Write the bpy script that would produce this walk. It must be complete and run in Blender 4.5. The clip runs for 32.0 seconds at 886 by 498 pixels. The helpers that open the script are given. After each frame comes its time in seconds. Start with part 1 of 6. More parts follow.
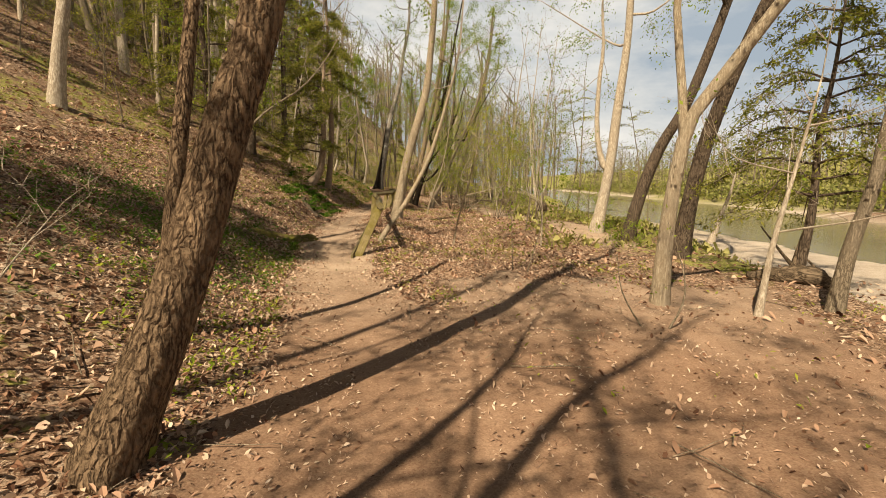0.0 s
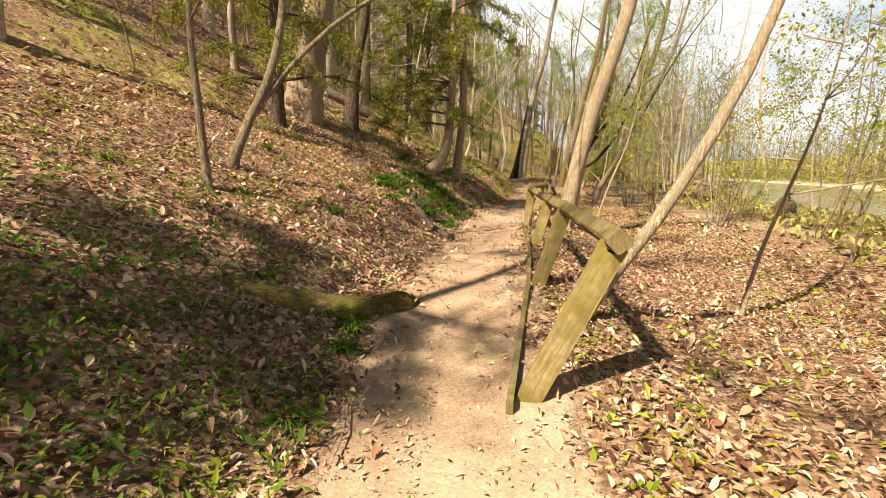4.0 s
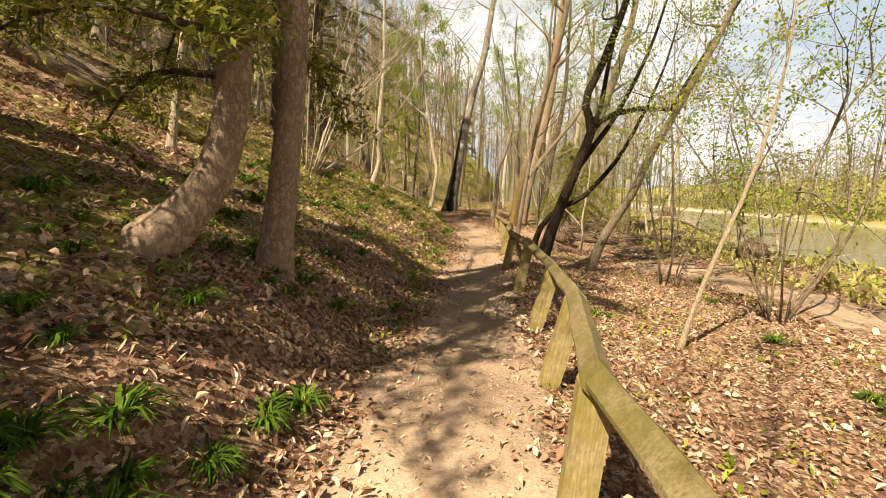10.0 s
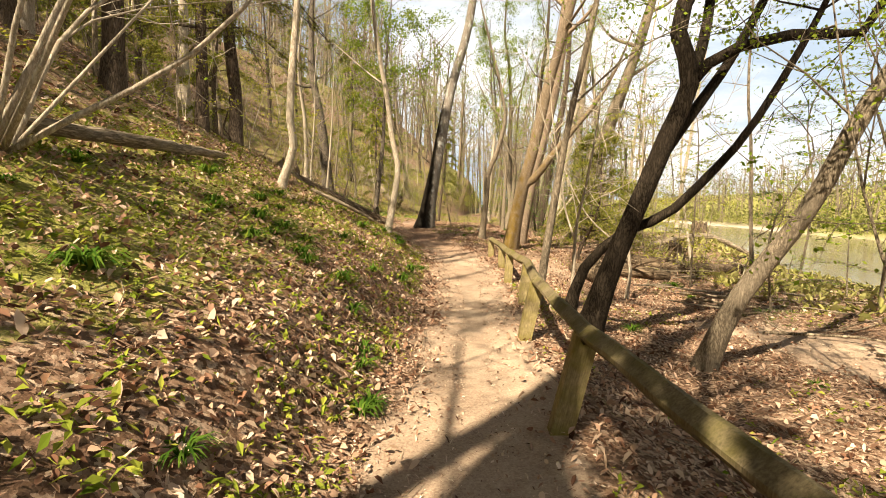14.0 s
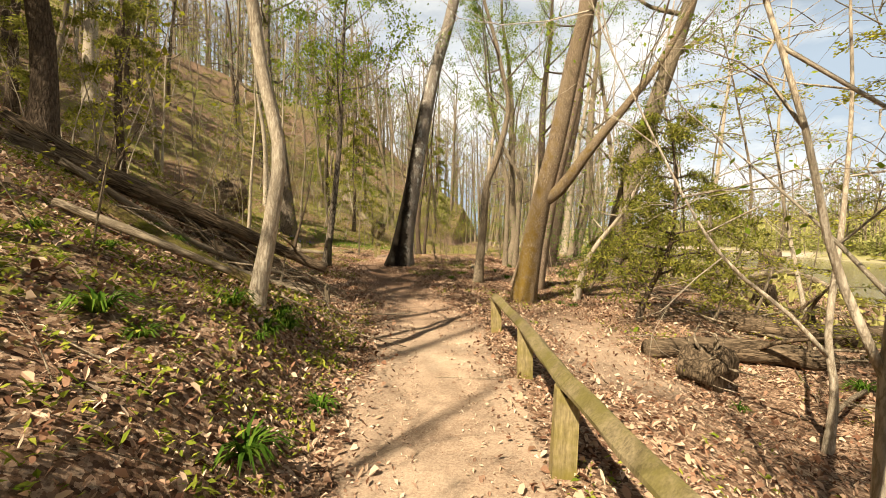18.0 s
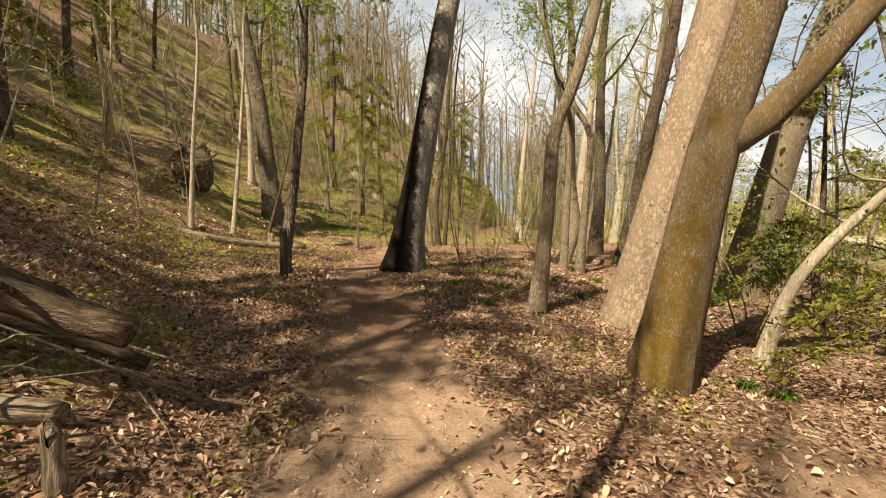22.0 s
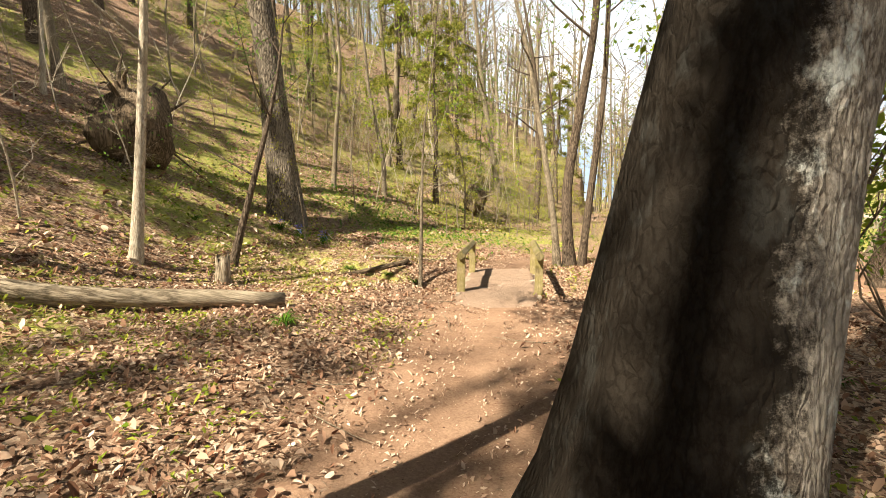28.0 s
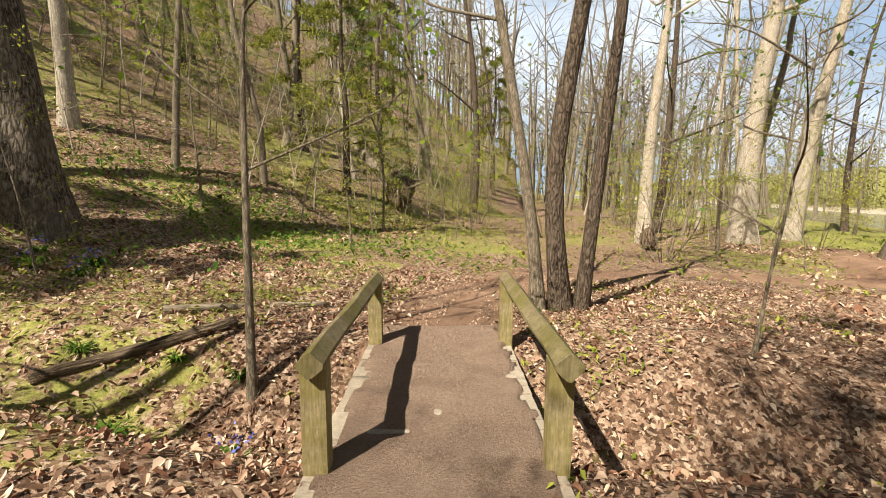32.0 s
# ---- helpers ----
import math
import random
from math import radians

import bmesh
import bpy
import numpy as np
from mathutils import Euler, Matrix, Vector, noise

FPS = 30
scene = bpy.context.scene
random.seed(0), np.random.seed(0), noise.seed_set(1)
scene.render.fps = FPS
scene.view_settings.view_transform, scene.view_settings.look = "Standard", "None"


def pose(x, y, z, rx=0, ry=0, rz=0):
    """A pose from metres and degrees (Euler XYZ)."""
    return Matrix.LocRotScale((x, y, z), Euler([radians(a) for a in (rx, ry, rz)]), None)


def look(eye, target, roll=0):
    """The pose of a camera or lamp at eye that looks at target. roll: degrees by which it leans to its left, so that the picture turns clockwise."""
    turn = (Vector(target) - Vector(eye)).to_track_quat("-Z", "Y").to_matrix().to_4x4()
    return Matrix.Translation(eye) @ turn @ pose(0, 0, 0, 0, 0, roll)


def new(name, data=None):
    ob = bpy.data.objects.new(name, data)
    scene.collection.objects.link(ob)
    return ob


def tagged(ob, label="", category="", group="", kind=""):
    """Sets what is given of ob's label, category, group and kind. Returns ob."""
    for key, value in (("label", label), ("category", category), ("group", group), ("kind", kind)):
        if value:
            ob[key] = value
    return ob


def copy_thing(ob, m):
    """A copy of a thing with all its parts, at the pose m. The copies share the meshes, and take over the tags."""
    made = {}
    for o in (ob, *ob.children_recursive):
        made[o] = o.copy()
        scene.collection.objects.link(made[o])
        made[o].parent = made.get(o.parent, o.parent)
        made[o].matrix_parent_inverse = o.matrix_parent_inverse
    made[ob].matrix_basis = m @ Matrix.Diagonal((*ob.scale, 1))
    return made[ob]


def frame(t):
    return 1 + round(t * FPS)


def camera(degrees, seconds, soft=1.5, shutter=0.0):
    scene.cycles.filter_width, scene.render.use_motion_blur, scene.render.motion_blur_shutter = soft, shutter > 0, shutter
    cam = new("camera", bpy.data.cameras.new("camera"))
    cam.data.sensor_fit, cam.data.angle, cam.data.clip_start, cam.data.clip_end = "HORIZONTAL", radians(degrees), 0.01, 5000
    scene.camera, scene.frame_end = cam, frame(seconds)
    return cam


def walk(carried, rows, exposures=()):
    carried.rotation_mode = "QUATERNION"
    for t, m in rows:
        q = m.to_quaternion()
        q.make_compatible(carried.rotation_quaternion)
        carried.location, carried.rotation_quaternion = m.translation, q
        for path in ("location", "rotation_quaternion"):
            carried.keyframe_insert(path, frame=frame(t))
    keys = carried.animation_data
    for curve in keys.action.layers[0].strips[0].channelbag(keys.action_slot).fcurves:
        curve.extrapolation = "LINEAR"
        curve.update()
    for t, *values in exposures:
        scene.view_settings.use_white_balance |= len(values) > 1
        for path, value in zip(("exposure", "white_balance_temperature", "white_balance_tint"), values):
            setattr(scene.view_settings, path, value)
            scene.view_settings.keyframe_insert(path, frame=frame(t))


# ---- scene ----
# ---- camera ----
cam = camera(88.9, 32.0, soft=0.9)
PATH = [
    (0, (0.000, 0.000, 1.500), (0.008, 1.978, 1.204), 1.6),
    (0.5, (0.024, 0.848, 1.442), (-0.085, 2.816, 1.102), 1.4),
    (1, (0.002, 1.655, 1.411), (-0.170, 3.623, 1.101), 1.4),
    (1.5, (-0.131, 2.488, 1.395), (-0.251, 4.473, 1.183), 1.6),
    (2, (-0.287, 3.320, 1.379), (-0.511, 5.304, 1.253), 1.4),
    (2.5, (-0.554, 4.153, 1.360), (-0.918, 6.110, 1.170), 1.3),
    (4.5, (-1.759, 7.338, 1.369), (-2.311, 9.226, 1.004), 1.0),
    (5, (-1.938, 8.133, 1.403), (-2.455, 10.034, 1.058), 1.1),
    (5.5, (-2.163, 8.957, 1.476), (-2.611, 10.880, 1.155), 1.2),
    (6, (-2.277, 9.736, 1.560), (-2.673, 11.680, 1.304), 1.3),
    (6.5, (-2.437, 10.523, 1.686), (-2.771, 12.487, 1.517), 1.3),
    (7, (-2.484, 11.280, 1.774), (-2.794, 13.249, 1.612), 1.3),
    (7.5, (-2.618, 12.072, 1.787), (-2.914, 14.048, 1.709), 1.4),
    (8, (-2.686, 12.867, 1.825), (-2.988, 14.840, 1.708), 1.5),
    (8.5, (-2.819, 13.696, 1.787), (-3.120, 15.667, 1.636), 1.5),
    (9, (-2.885, 14.529, 1.774), (-3.178, 16.499, 1.591), 1.5),
    (9.5, (-2.997, 15.383, 1.755), (-3.280, 17.350, 1.531), 1.6),
    (10, (-3.040, 16.234, 1.717), (-3.292, 18.203, 1.472), 1.7),
    (10.5, (-3.153, 17.051, 1.750), (-3.370, 19.025, 1.509), 1.7),
    (11, (-3.175, 17.865, 1.763), (-3.368, 19.841, 1.519), 1.8),
    (11.5, (-3.242, 18.676, 1.753), (-3.449, 20.651, 1.519), 1.7),
    (12, (-3.264, 19.486, 1.744), (-3.435, 21.461, 1.479), 1.8),
    (12.5, (-3.331, 20.297, 1.733), (-3.480, 22.272, 1.462), 1.7),
    (13, (-3.330, 21.060, 1.710), (-3.478, 23.041, 1.480), 1.8),
    (13.5, (-3.442, 21.829, 1.727), (-3.620, 23.813, 1.545), 1.8),
    (15.5, (-3.580, 25.013, 1.736), (-3.691, 26.994, 1.485), 0.8),
    (16, (-3.552, 25.750, 1.739), (-3.657, 27.733, 1.498), 0.8),
    (16.5, (-3.597, 26.510, 1.761), (-3.698, 28.492, 1.514), 0.7),
    (17, (-3.521, 27.248, 1.741), (-3.627, 29.232, 1.514), 0.8),
    (17.5, (-3.565, 28.005, 1.740), (-3.701, 29.997, 1.628), 0.7),
    (18, (-3.539, 28.769, 1.763), (-3.693, 30.762, 1.696), 0.8),
    (18.5, (-3.632, 29.549, 1.782), (-3.795, 31.538, 1.645), 0.6),
    (19, (-3.654, 30.328, 1.755), (-3.825, 32.309, 1.541), 0.7),
    (19.5, (-3.769, 31.084, 1.776), (-3.932, 33.073, 1.646), 0.8),
    (20, (-3.718, 31.829, 1.826), (-3.900, 33.820, 1.772), 0.9),
    (20.5, (-3.831, 32.538, 1.853), (-4.047, 34.525, 1.781), 0.7),
    (21, (-3.852, 33.317, 1.825), (-4.095, 35.297, 1.684), 0.7),
    (21.5, (-4.013, 34.047, 1.849), (-4.296, 36.018, 1.666), 0.7),
    (22, (-4.077, 34.756, 1.853), (-4.338, 36.733, 1.709), 0.7),
    (22.5, (-4.283, 35.457, 1.856), (-4.472, 37.446, 1.767), 0.8),
    (23, (-4.373, 36.205, 1.807), (-4.615, 38.190, 1.757), 0.8),
    (23.5, (-4.605, 36.951, 1.803), (-4.915, 38.925, 1.707), 0.7),
    (24, (-4.676, 37.774, 1.770), (-5.075, 39.730, 1.653), 0.5),
    (24.5, (-4.954, 38.497, 1.792), (-5.302, 40.465, 1.737), 0.5),
    (25, (-5.095, 39.301, 1.830), (-5.516, 41.256, 1.804), 0.4),
    (25.5, (-5.468, 40.024, 1.897), (-5.972, 41.957, 1.795), 0.1),
    (27.5, (-6.428, 42.793, 2.103), (-6.989, 44.698, 1.866), 0.2),
    (28, (-6.654, 43.443, 2.088), (-7.236, 45.344, 1.868), 0.3),
    (28.5, (-6.993, 43.999, 2.129), (-7.452, 45.940, 1.981), 0.3),
    (29, (-7.076, 44.613, 2.145), (-7.382, 46.586, 2.014), 0.8),
    (29.5, (-7.184, 45.267, 2.108), (-7.441, 47.245, 1.956), 0.8),
    (30, (-7.247, 45.950, 2.092), (-7.517, 47.925, 1.926), 0.7),
    (30.5, (-7.333, 46.611, 2.102), (-7.615, 48.579, 1.884), 0.6),
    (31, (-7.371, 47.269, 2.066), (-7.669, 49.229, 1.803), 0.5),
    (31.5, (-7.500, 47.878, 2.058), (-7.798, 49.836, 1.781), 0.3),
    (32, (-7.560, 48.511, 2.025), (-7.849, 50.474, 1.772), 0.3),
]
EXPOSURES = [(0, 0.74, 7350, 8), (2, 1.05, 7550, 8), (5, 1.43, 7250, 8), (8, 1.27, 7650, 8), (10, 1.37, 7500, 8), (13, 1.56, 7250, 8), (16, 1.55, 7150, 8), (18, 1.32, 7150, 7), (20, 1.13, 7250, 7), (24, 1.22, 7050, 7), (26, 1.5, 6700, 5), (28, 1.8, 6550, 5), (30, 1.27, 6200, 6), (32, 1.14, 6150, 6)]
walk(cam, [(t, look(eye, target, roll)) for t, eye, target, roll in PATH], EXPOSURES)


# ---- light ----
SUN_FROM = (-0.485, -0.875)
SUN_HIGH = 47.0
world = bpy.data.worlds.new("sky")
scene.world = world
world.use_nodes = True
wn, wl = world.node_tree.nodes, world.node_tree.links
wn.clear()
sky = wn.new("ShaderNodeTexSky")
sky.sky_type = "NISHITA"
sky.sun_disc = False
sky.sun_elevation = radians(SUN_HIGH)
sky.sun_rotation = math.atan2(SUN_FROM[0], SUN_FROM[1])
sky.air_density, sky.dust_density, sky.ozone_density = 1.2, 1.5, 1.0
wout, wback = wn.new("ShaderNodeOutputWorld"), wn.new("ShaderNodeBackground")
wcoord, wmap, wcloud, wramp, wmix = (wn.new("ShaderNode" + k) for k in ("TexCoord", "Mapping", "TexNoise", "ValToRGB", "MixRGB"))
wmap.inputs["Scale"].default_value = (1.0, 1.0, 2.6)
wcloud.inputs["Scale"].default_value, wcloud.inputs["Detail"].default_value, wcloud.inputs["Roughness"].default_value = 2.2, 7.0, 0.58
wramp.color_ramp.elements[0].position, wramp.color_ramp.elements[1].position = 0.40, 0.66
wmix.inputs["Color2"].default_value = (40.0, 40.0, 40.5, 1)
wl.new(wcoord.outputs["Generated"], wmap.inputs["Vector"])
wl.new(wmap.outputs["Vector"], wcloud.inputs["Vector"])
wl.new(wcloud.outputs["Fac"], wramp.inputs["Fac"])
wpale = wn.new("ShaderNodeMixRGB")
wpale.inputs["Color2"].default_value = (19.0, 23.5, 30.0, 1)
whigh = wn.new("ShaderNodeSeparateXYZ")
wl.new(wcoord.outputs["Generated"], whigh.inputs[0])
whaze, wthin, wveil = wn.new("ShaderNodeMapRange"), wn.new("ShaderNodeMapRange"), wn.new("ShaderNodeMath")
for r, ends in ((whaze, (0.3, 0.68, 0.85, 0.0)), (wthin, (0.35, 0.72, 1.0, 0.08))):
    for key, v in zip(("From Min", "From Max", "To Min", "To Max"), ends):
        r.inputs[key].default_value = v
    wl.new(whigh.outputs[2], r.inputs["Value"])
wveil.operation = "MULTIPLY"
wl.new(wramp.outputs["Color"], wveil.inputs[0])
wl.new(wthin.outputs["Result"], wveil.inputs[1])
wl.new(whaze.outputs["Result"], wpale.inputs["Fac"])
wl.new(sky.outputs["Color"], wpale.inputs["Color1"])
wl.new(wveil.outputs[0], wmix.inputs["Fac"])
wl.new(wpale.outputs["Color"], wmix.inputs["Color1"])
wl.new(wmix.outputs["Color"], wback.inputs["Color"])
wback.inputs["Strength"].default_value = 0.0138
wl.new(wback.outputs["Background"], wout.inputs["Surface"])
sun = new("sun", bpy.data.lights.new("sun", "SUN"))
sun.data.energy, sun.data.angle, sun.data.color = 5.0, radians(0.55), (1.0, 0.9, 0.74)
flat_len = math.hypot(*SUN_FROM)
sun.matrix_world = look((0, 0, 60), (-SUN_FROM[0] / flat_len, -SUN_FROM[1] / flat_len, 60 - math.tan(radians(SUN_HIGH))))


# ---- materials ----
def shader(name):
    m = bpy.data.materials.new(name)
    m.use_nodes = True
    m.node_tree.nodes.clear()
    return m, m.node_tree.nodes, m.node_tree.links


def node(nodes, kind, **values):
    n = nodes.new("ShaderNode" + kind)
    for key, value in values.items():
        n.inputs[key.replace("_", " ")].default_value = value
    return n


def ramp(nodes, links, source, *stops):
    n = nodes.new("ShaderNodeValToRGB")
    while len(n.color_ramp.elements) < len(stops):
        n.color_ramp.elements.new(0.5)
    for e, (at, color) in zip(n.color_ramp.elements, stops):
        e.position, e.color = at, (*color, 1)
    links.new(source, n.inputs["Fac"])
    return n.outputs["Color"]


def blend(nodes, links, fac, a, b, how="MIX"):
    n = nodes.new("ShaderNodeMixRGB")
    n.blend_type = how
    for key, v in (("Fac", fac), ("Color1", a), ("Color2", b)):
        if isinstance(v, (int, float)):
            n.inputs[key].default_value = v
        elif isinstance(v, tuple):
            n.inputs[key].default_value = (*v, 1)
        else:
            links.new(v, n.inputs[key])
    return n.outputs["Color"]


def math_node(nodes, links, how, a, b=0.0):
    n = nodes.new("ShaderNodeMath")
    n.operation = how
    for k, v in ((0, a), (1, b)):
        if isinstance(v, (int, float)):
            n.inputs[k].default_value = v
        else:
            links.new(v, n.inputs[k])
    return n.outputs[0]


def noise_tex(nodes, links, vector, scale, detail=4.0, rough=0.55, stretch=None):
    if stretch:
        mp = nodes.new("ShaderNodeMapping")
        mp.inputs["Scale"].default_value = stretch
        links.new(vector, mp.inputs["Vector"])
        vector = mp.outputs["Vector"]
    n = node(nodes, "TexNoise", Scale=scale, Detail=detail, Roughness=rough)
    links.new(vector, n.inputs["Vector"])
    return n.outputs["Fac"]


def finish(m, nodes, links, color, rough=0.85, height=None, depth=0.02, strength=0.6, spec=0.25):
    b, out = node(nodes, "BsdfPrincipled", Roughness=rough), nodes.new("ShaderNodeOutputMaterial")
    b.inputs["Specular IOR Level"].default_value = spec
    if isinstance(color, tuple):
        b.inputs["Base Color"].default_value = (*color, 1)
    else:
        links.new(color, b.inputs["Base Color"])
    if height is not None:
        bump = node(nodes, "Bump", Strength=strength, Distance=depth)
        links.new(height, bump.inputs["Height"])
        links.new(bump.outputs["Normal"], b.inputs["Normal"])
    links.new(b.outputs[0], out.inputs["Surface"])
    return m


def bark(name, dark, light, scale, ridge, depth, moss=0.0, patch_color=(0.16, 0.13, 0.02), blotch=None, side=None, foot=0.0, crack=0.0):
    """Bark: upright furrows, blotches and, where wanted, moss and dark patches, denser on one side and low down."""
    m, n, l = shader(name)
    at = n.new("ShaderNodeTexCoord").outputs["Object"]
    rough = noise_tex(n, l, at, scale * 0.85, 5, 0.65, (1, 1, ridge))
    rough = math_node(n, l, "MINIMUM", math_node(n, l, "MULTIPLY", math_node(n, l, "ABSOLUTE", math_node(n, l, "SUBTRACT", rough, 0.5)), 6.5), 1.0)
    fine = noise_tex(n, l, at, scale * 4.5, 5, 0.6, (1, 1, ridge * 1.6))
    big = noise_tex(n, l, at, 2.3, 4, 0.6)
    both = math_node(n, l, "ADD", math_node(n, l, "MULTIPLY", rough, 0.7), math_node(n, l, "MULTIPLY", fine, 0.3))
    tall = both
    if crack:
        v = node(n, "TexVoronoi", Scale=crack)
        v.feature = "DISTANCE_TO_EDGE"
        mp = n.new("ShaderNodeMapping")
        mp.inputs["Scale"].default_value = (1, 1, 0.3)
        wob = node(n, "TexNoise", Scale=7.0, Detail=3.0)
        l.new(at, wob.inputs["Vector"])
        bent = n.new("ShaderNodeVectorMath")
        bent.operation = "MULTIPLY_ADD"
        bent.inputs[1].default_value = (0.07, 0.07, 0.2)
        l.new(wob.outputs["Color"], bent.inputs[0])
        l.new(at, bent.inputs[2])
        l.new(bent.outputs[0], mp.inputs["Vector"])
        l.new(mp.outputs["Vector"], v.inputs["Vector"])
        plates = math_node(n, l, "MINIMUM", math_node(n, l, "MULTIPLY", v.outputs["Distance"], 3.2), 1.0)
        tall = math_node(n, l, "ADD", math_node(n, l, "MULTIPLY", plates, 0.6), math_node(n, l, "MULTIPLY", both, 0.4))
        both = math_node(n, l, "ADD", math_node(n, l, "MULTIPLY", plates, 0.28), math_node(n, l, "MULTIPLY", both, 0.72))
    color = ramp(n, l, both, (0.18, dark), (0.5, tuple((a + 2 * b) / 3 for a, b in zip(dark, light))), (0.82, light))
    color = blend(n, l, ramp(n, l, big, (0.42, (0, 0, 0)), (0.62, (0.55, 0.55, 0.55))), color, tuple(c * 0.72 for c in light))
    if blotch:
        spots = noise_tex(n, l, at, 5.5, 5, 0.7, (1, 1, 0.6))
        color = blend(n, l, ramp(n, l, spots, (0.55, (0, 0, 0)), (0.63, (0.8, 0.8, 0.8))), color, blotch)
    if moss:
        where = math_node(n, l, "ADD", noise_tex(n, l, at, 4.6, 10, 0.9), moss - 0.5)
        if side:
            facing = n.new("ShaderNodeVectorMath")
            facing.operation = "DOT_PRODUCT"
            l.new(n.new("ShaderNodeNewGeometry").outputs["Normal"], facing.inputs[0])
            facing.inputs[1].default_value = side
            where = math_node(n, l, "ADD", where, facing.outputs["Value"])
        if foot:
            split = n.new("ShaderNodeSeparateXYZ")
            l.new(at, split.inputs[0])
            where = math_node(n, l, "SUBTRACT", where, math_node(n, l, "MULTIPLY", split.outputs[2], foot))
        color = blend(n, l, ramp(n, l, where, (0.44, (0, 0, 0)), (0.58, (0.95, 0.95, 0.95))), color, blend(n, l, fine, patch_color, tuple(c * 2.2 for c in patch_color)))
    return finish(m, n, l, color, 0.9, tall, depth, 0.9, 0.05)


BARK = {
    "rough": bark("furrowed_brown_bark", (0.045, 0.028, 0.018), (0.30, 0.20, 0.125), 24, 0.3, 0.06, crack=24),
    "furrow": bark("furrowed_grey_bark", (0.035, 0.027, 0.02), (0.29, 0.235, 0.18), 26, 0.2, 0.06, 0.06, crack=16),
    "pale": bark("pale_bark", (0.25, 0.195, 0.14), (0.54, 0.46, 0.36), 30, 0.25, 0.008),
    "tan": bark("tan_fissured_bark", (0.27, 0.205, 0.135), (0.50, 0.41, 0.30), 34, 0.17, 0.02),
    "grey": bark("grey_bark", (0.10, 0.076, 0.052), (0.33, 0.265, 0.19), 36, 0.25, 0.015, 0.06),
    "dark": bark("dark_bark", (0.035, 0.025, 0.018), (0.17, 0.125, 0.09), 26, 0.25, 0.03, crack=22),
    # dark brown taken towards black: the trees' shade is in the colour
    "black": bark("blackish_shaded_bark", (0.012, 0.009, 0.006), (0.06, 0.045, 0.032), 30, 0.25, 0.02),
    "beech": bark("smooth_beech_bark", (0.17, 0.12, 0.085), (0.36, 0.27, 0.195), 18, 0.6, 0.006, 0.03),
    "moss": bark("mossy_bark", (0.12, 0.082, 0.052), (0.38, 0.29, 0.2), 55, 0.35, 0.02, 0.42, (0.115, 0.072, 0.014), side=(-0.1, -0.12, 0), foot=0.03),
    # near-black patches, denser low down and on the -x side
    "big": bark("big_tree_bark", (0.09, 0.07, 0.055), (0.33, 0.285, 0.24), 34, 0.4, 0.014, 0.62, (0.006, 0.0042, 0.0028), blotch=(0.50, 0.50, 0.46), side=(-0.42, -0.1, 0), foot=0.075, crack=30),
    "moss_log": bark("mossy_rotten_wood", (0.06, 0.04, 0.022), (0.26, 0.18, 0.10), 22, 0.4, 0.03, 0.5, (0.10, 0.10, 0.012)),
    "dead": bark("weathered_dead_wood", (0.10, 0.075, 0.05), (0.40, 0.32, 0.23), 20, 0.12, 0.015, 0.03),
    "rot": bark("rotting_dark_wood", (0.04, 0.028, 0.018), (0.25, 0.18, 0.12), 18, 0.14, 0.03, 0.05),
}


def leaf_material(name, low, high, through_light=0.45, stops=()):
    """Leaves that let some light through, each a little different."""
    m, n, l = shader(name)
    rnd = n.new("ShaderNodeNewGeometry").outputs["Random Per Island"]
    color = ramp(n, l, rnd, (0.0, low), *stops, (1.0, high))
    d, t, mix, out = node(n, "BsdfDiffuse"), node(n, "BsdfTranslucent"), node(n, "MixShader", Fac=through_light), n.new("ShaderNodeOutputMaterial")
    l.new(color, d.inputs["Color"])
    l.new(color, t.inputs["Color"])
    l.new(d.outputs[0], mix.inputs[1])
    l.new(t.outputs[0], mix.inputs[2])
    l.new(mix.outputs[0], out.inputs["Surface"])
    return m


LEAF = {
    "spring": leaf_material("spring_leaves", (0.13, 0.20, 0.02), (0.30, 0.36, 0.05)),
    "green": leaf_material("green_leaves", (0.06, 0.13, 0.02), (0.17, 0.26, 0.05)),
    "hemlock": leaf_material("hemlock_needles", (0.10, 0.12, 0.018), (0.33, 0.31, 0.07), 0.5),
    "tuft": leaf_material("strap_leaves", (0.03, 0.078, 0.01), (0.12, 0.185, 0.026), 0.3),
    "herb": leaf_material("ground_herbs", (0.10, 0.15, 0.015), (0.36, 0.36, 0.06), 0.3),
    "yellow": leaf_material("yellow_green_leaves", (0.24, 0.25, 0.02), (0.42, 0.40, 0.06)),
    "far": leaf_material("distant_budding_leaves", (0.13, 0.15, 0.04), (0.36, 0.34, 0.12), 0.35),
    "dry": leaf_material("fallen_dry_leaves", (0.06, 0.03, 0.02), (0.66, 0.51, 0.38), 0.15, ((0.2, (0.21, 0.105, 0.065)), (0.55, (0.44, 0.275, 0.185)), (0.85, (0.58, 0.42, 0.305)))),
    "straw": leaf_material("dry_leaf_fragments", (0.09, 0.05, 0.034), (0.66, 0.53, 0.41), 0.12, ((0.3, (0.33, 0.20, 0.135)), (0.7, (0.52, 0.38, 0.28)))),
    "grass": leaf_material("pale_grass", (0.20, 0.19, 0.05), (0.42, 0.38, 0.15), 0.3),
    "flower": leaf_material("bluebell_flowers", (0.12, 0.13, 0.45), (0.25, 0.24, 0.7), 0.2),
}


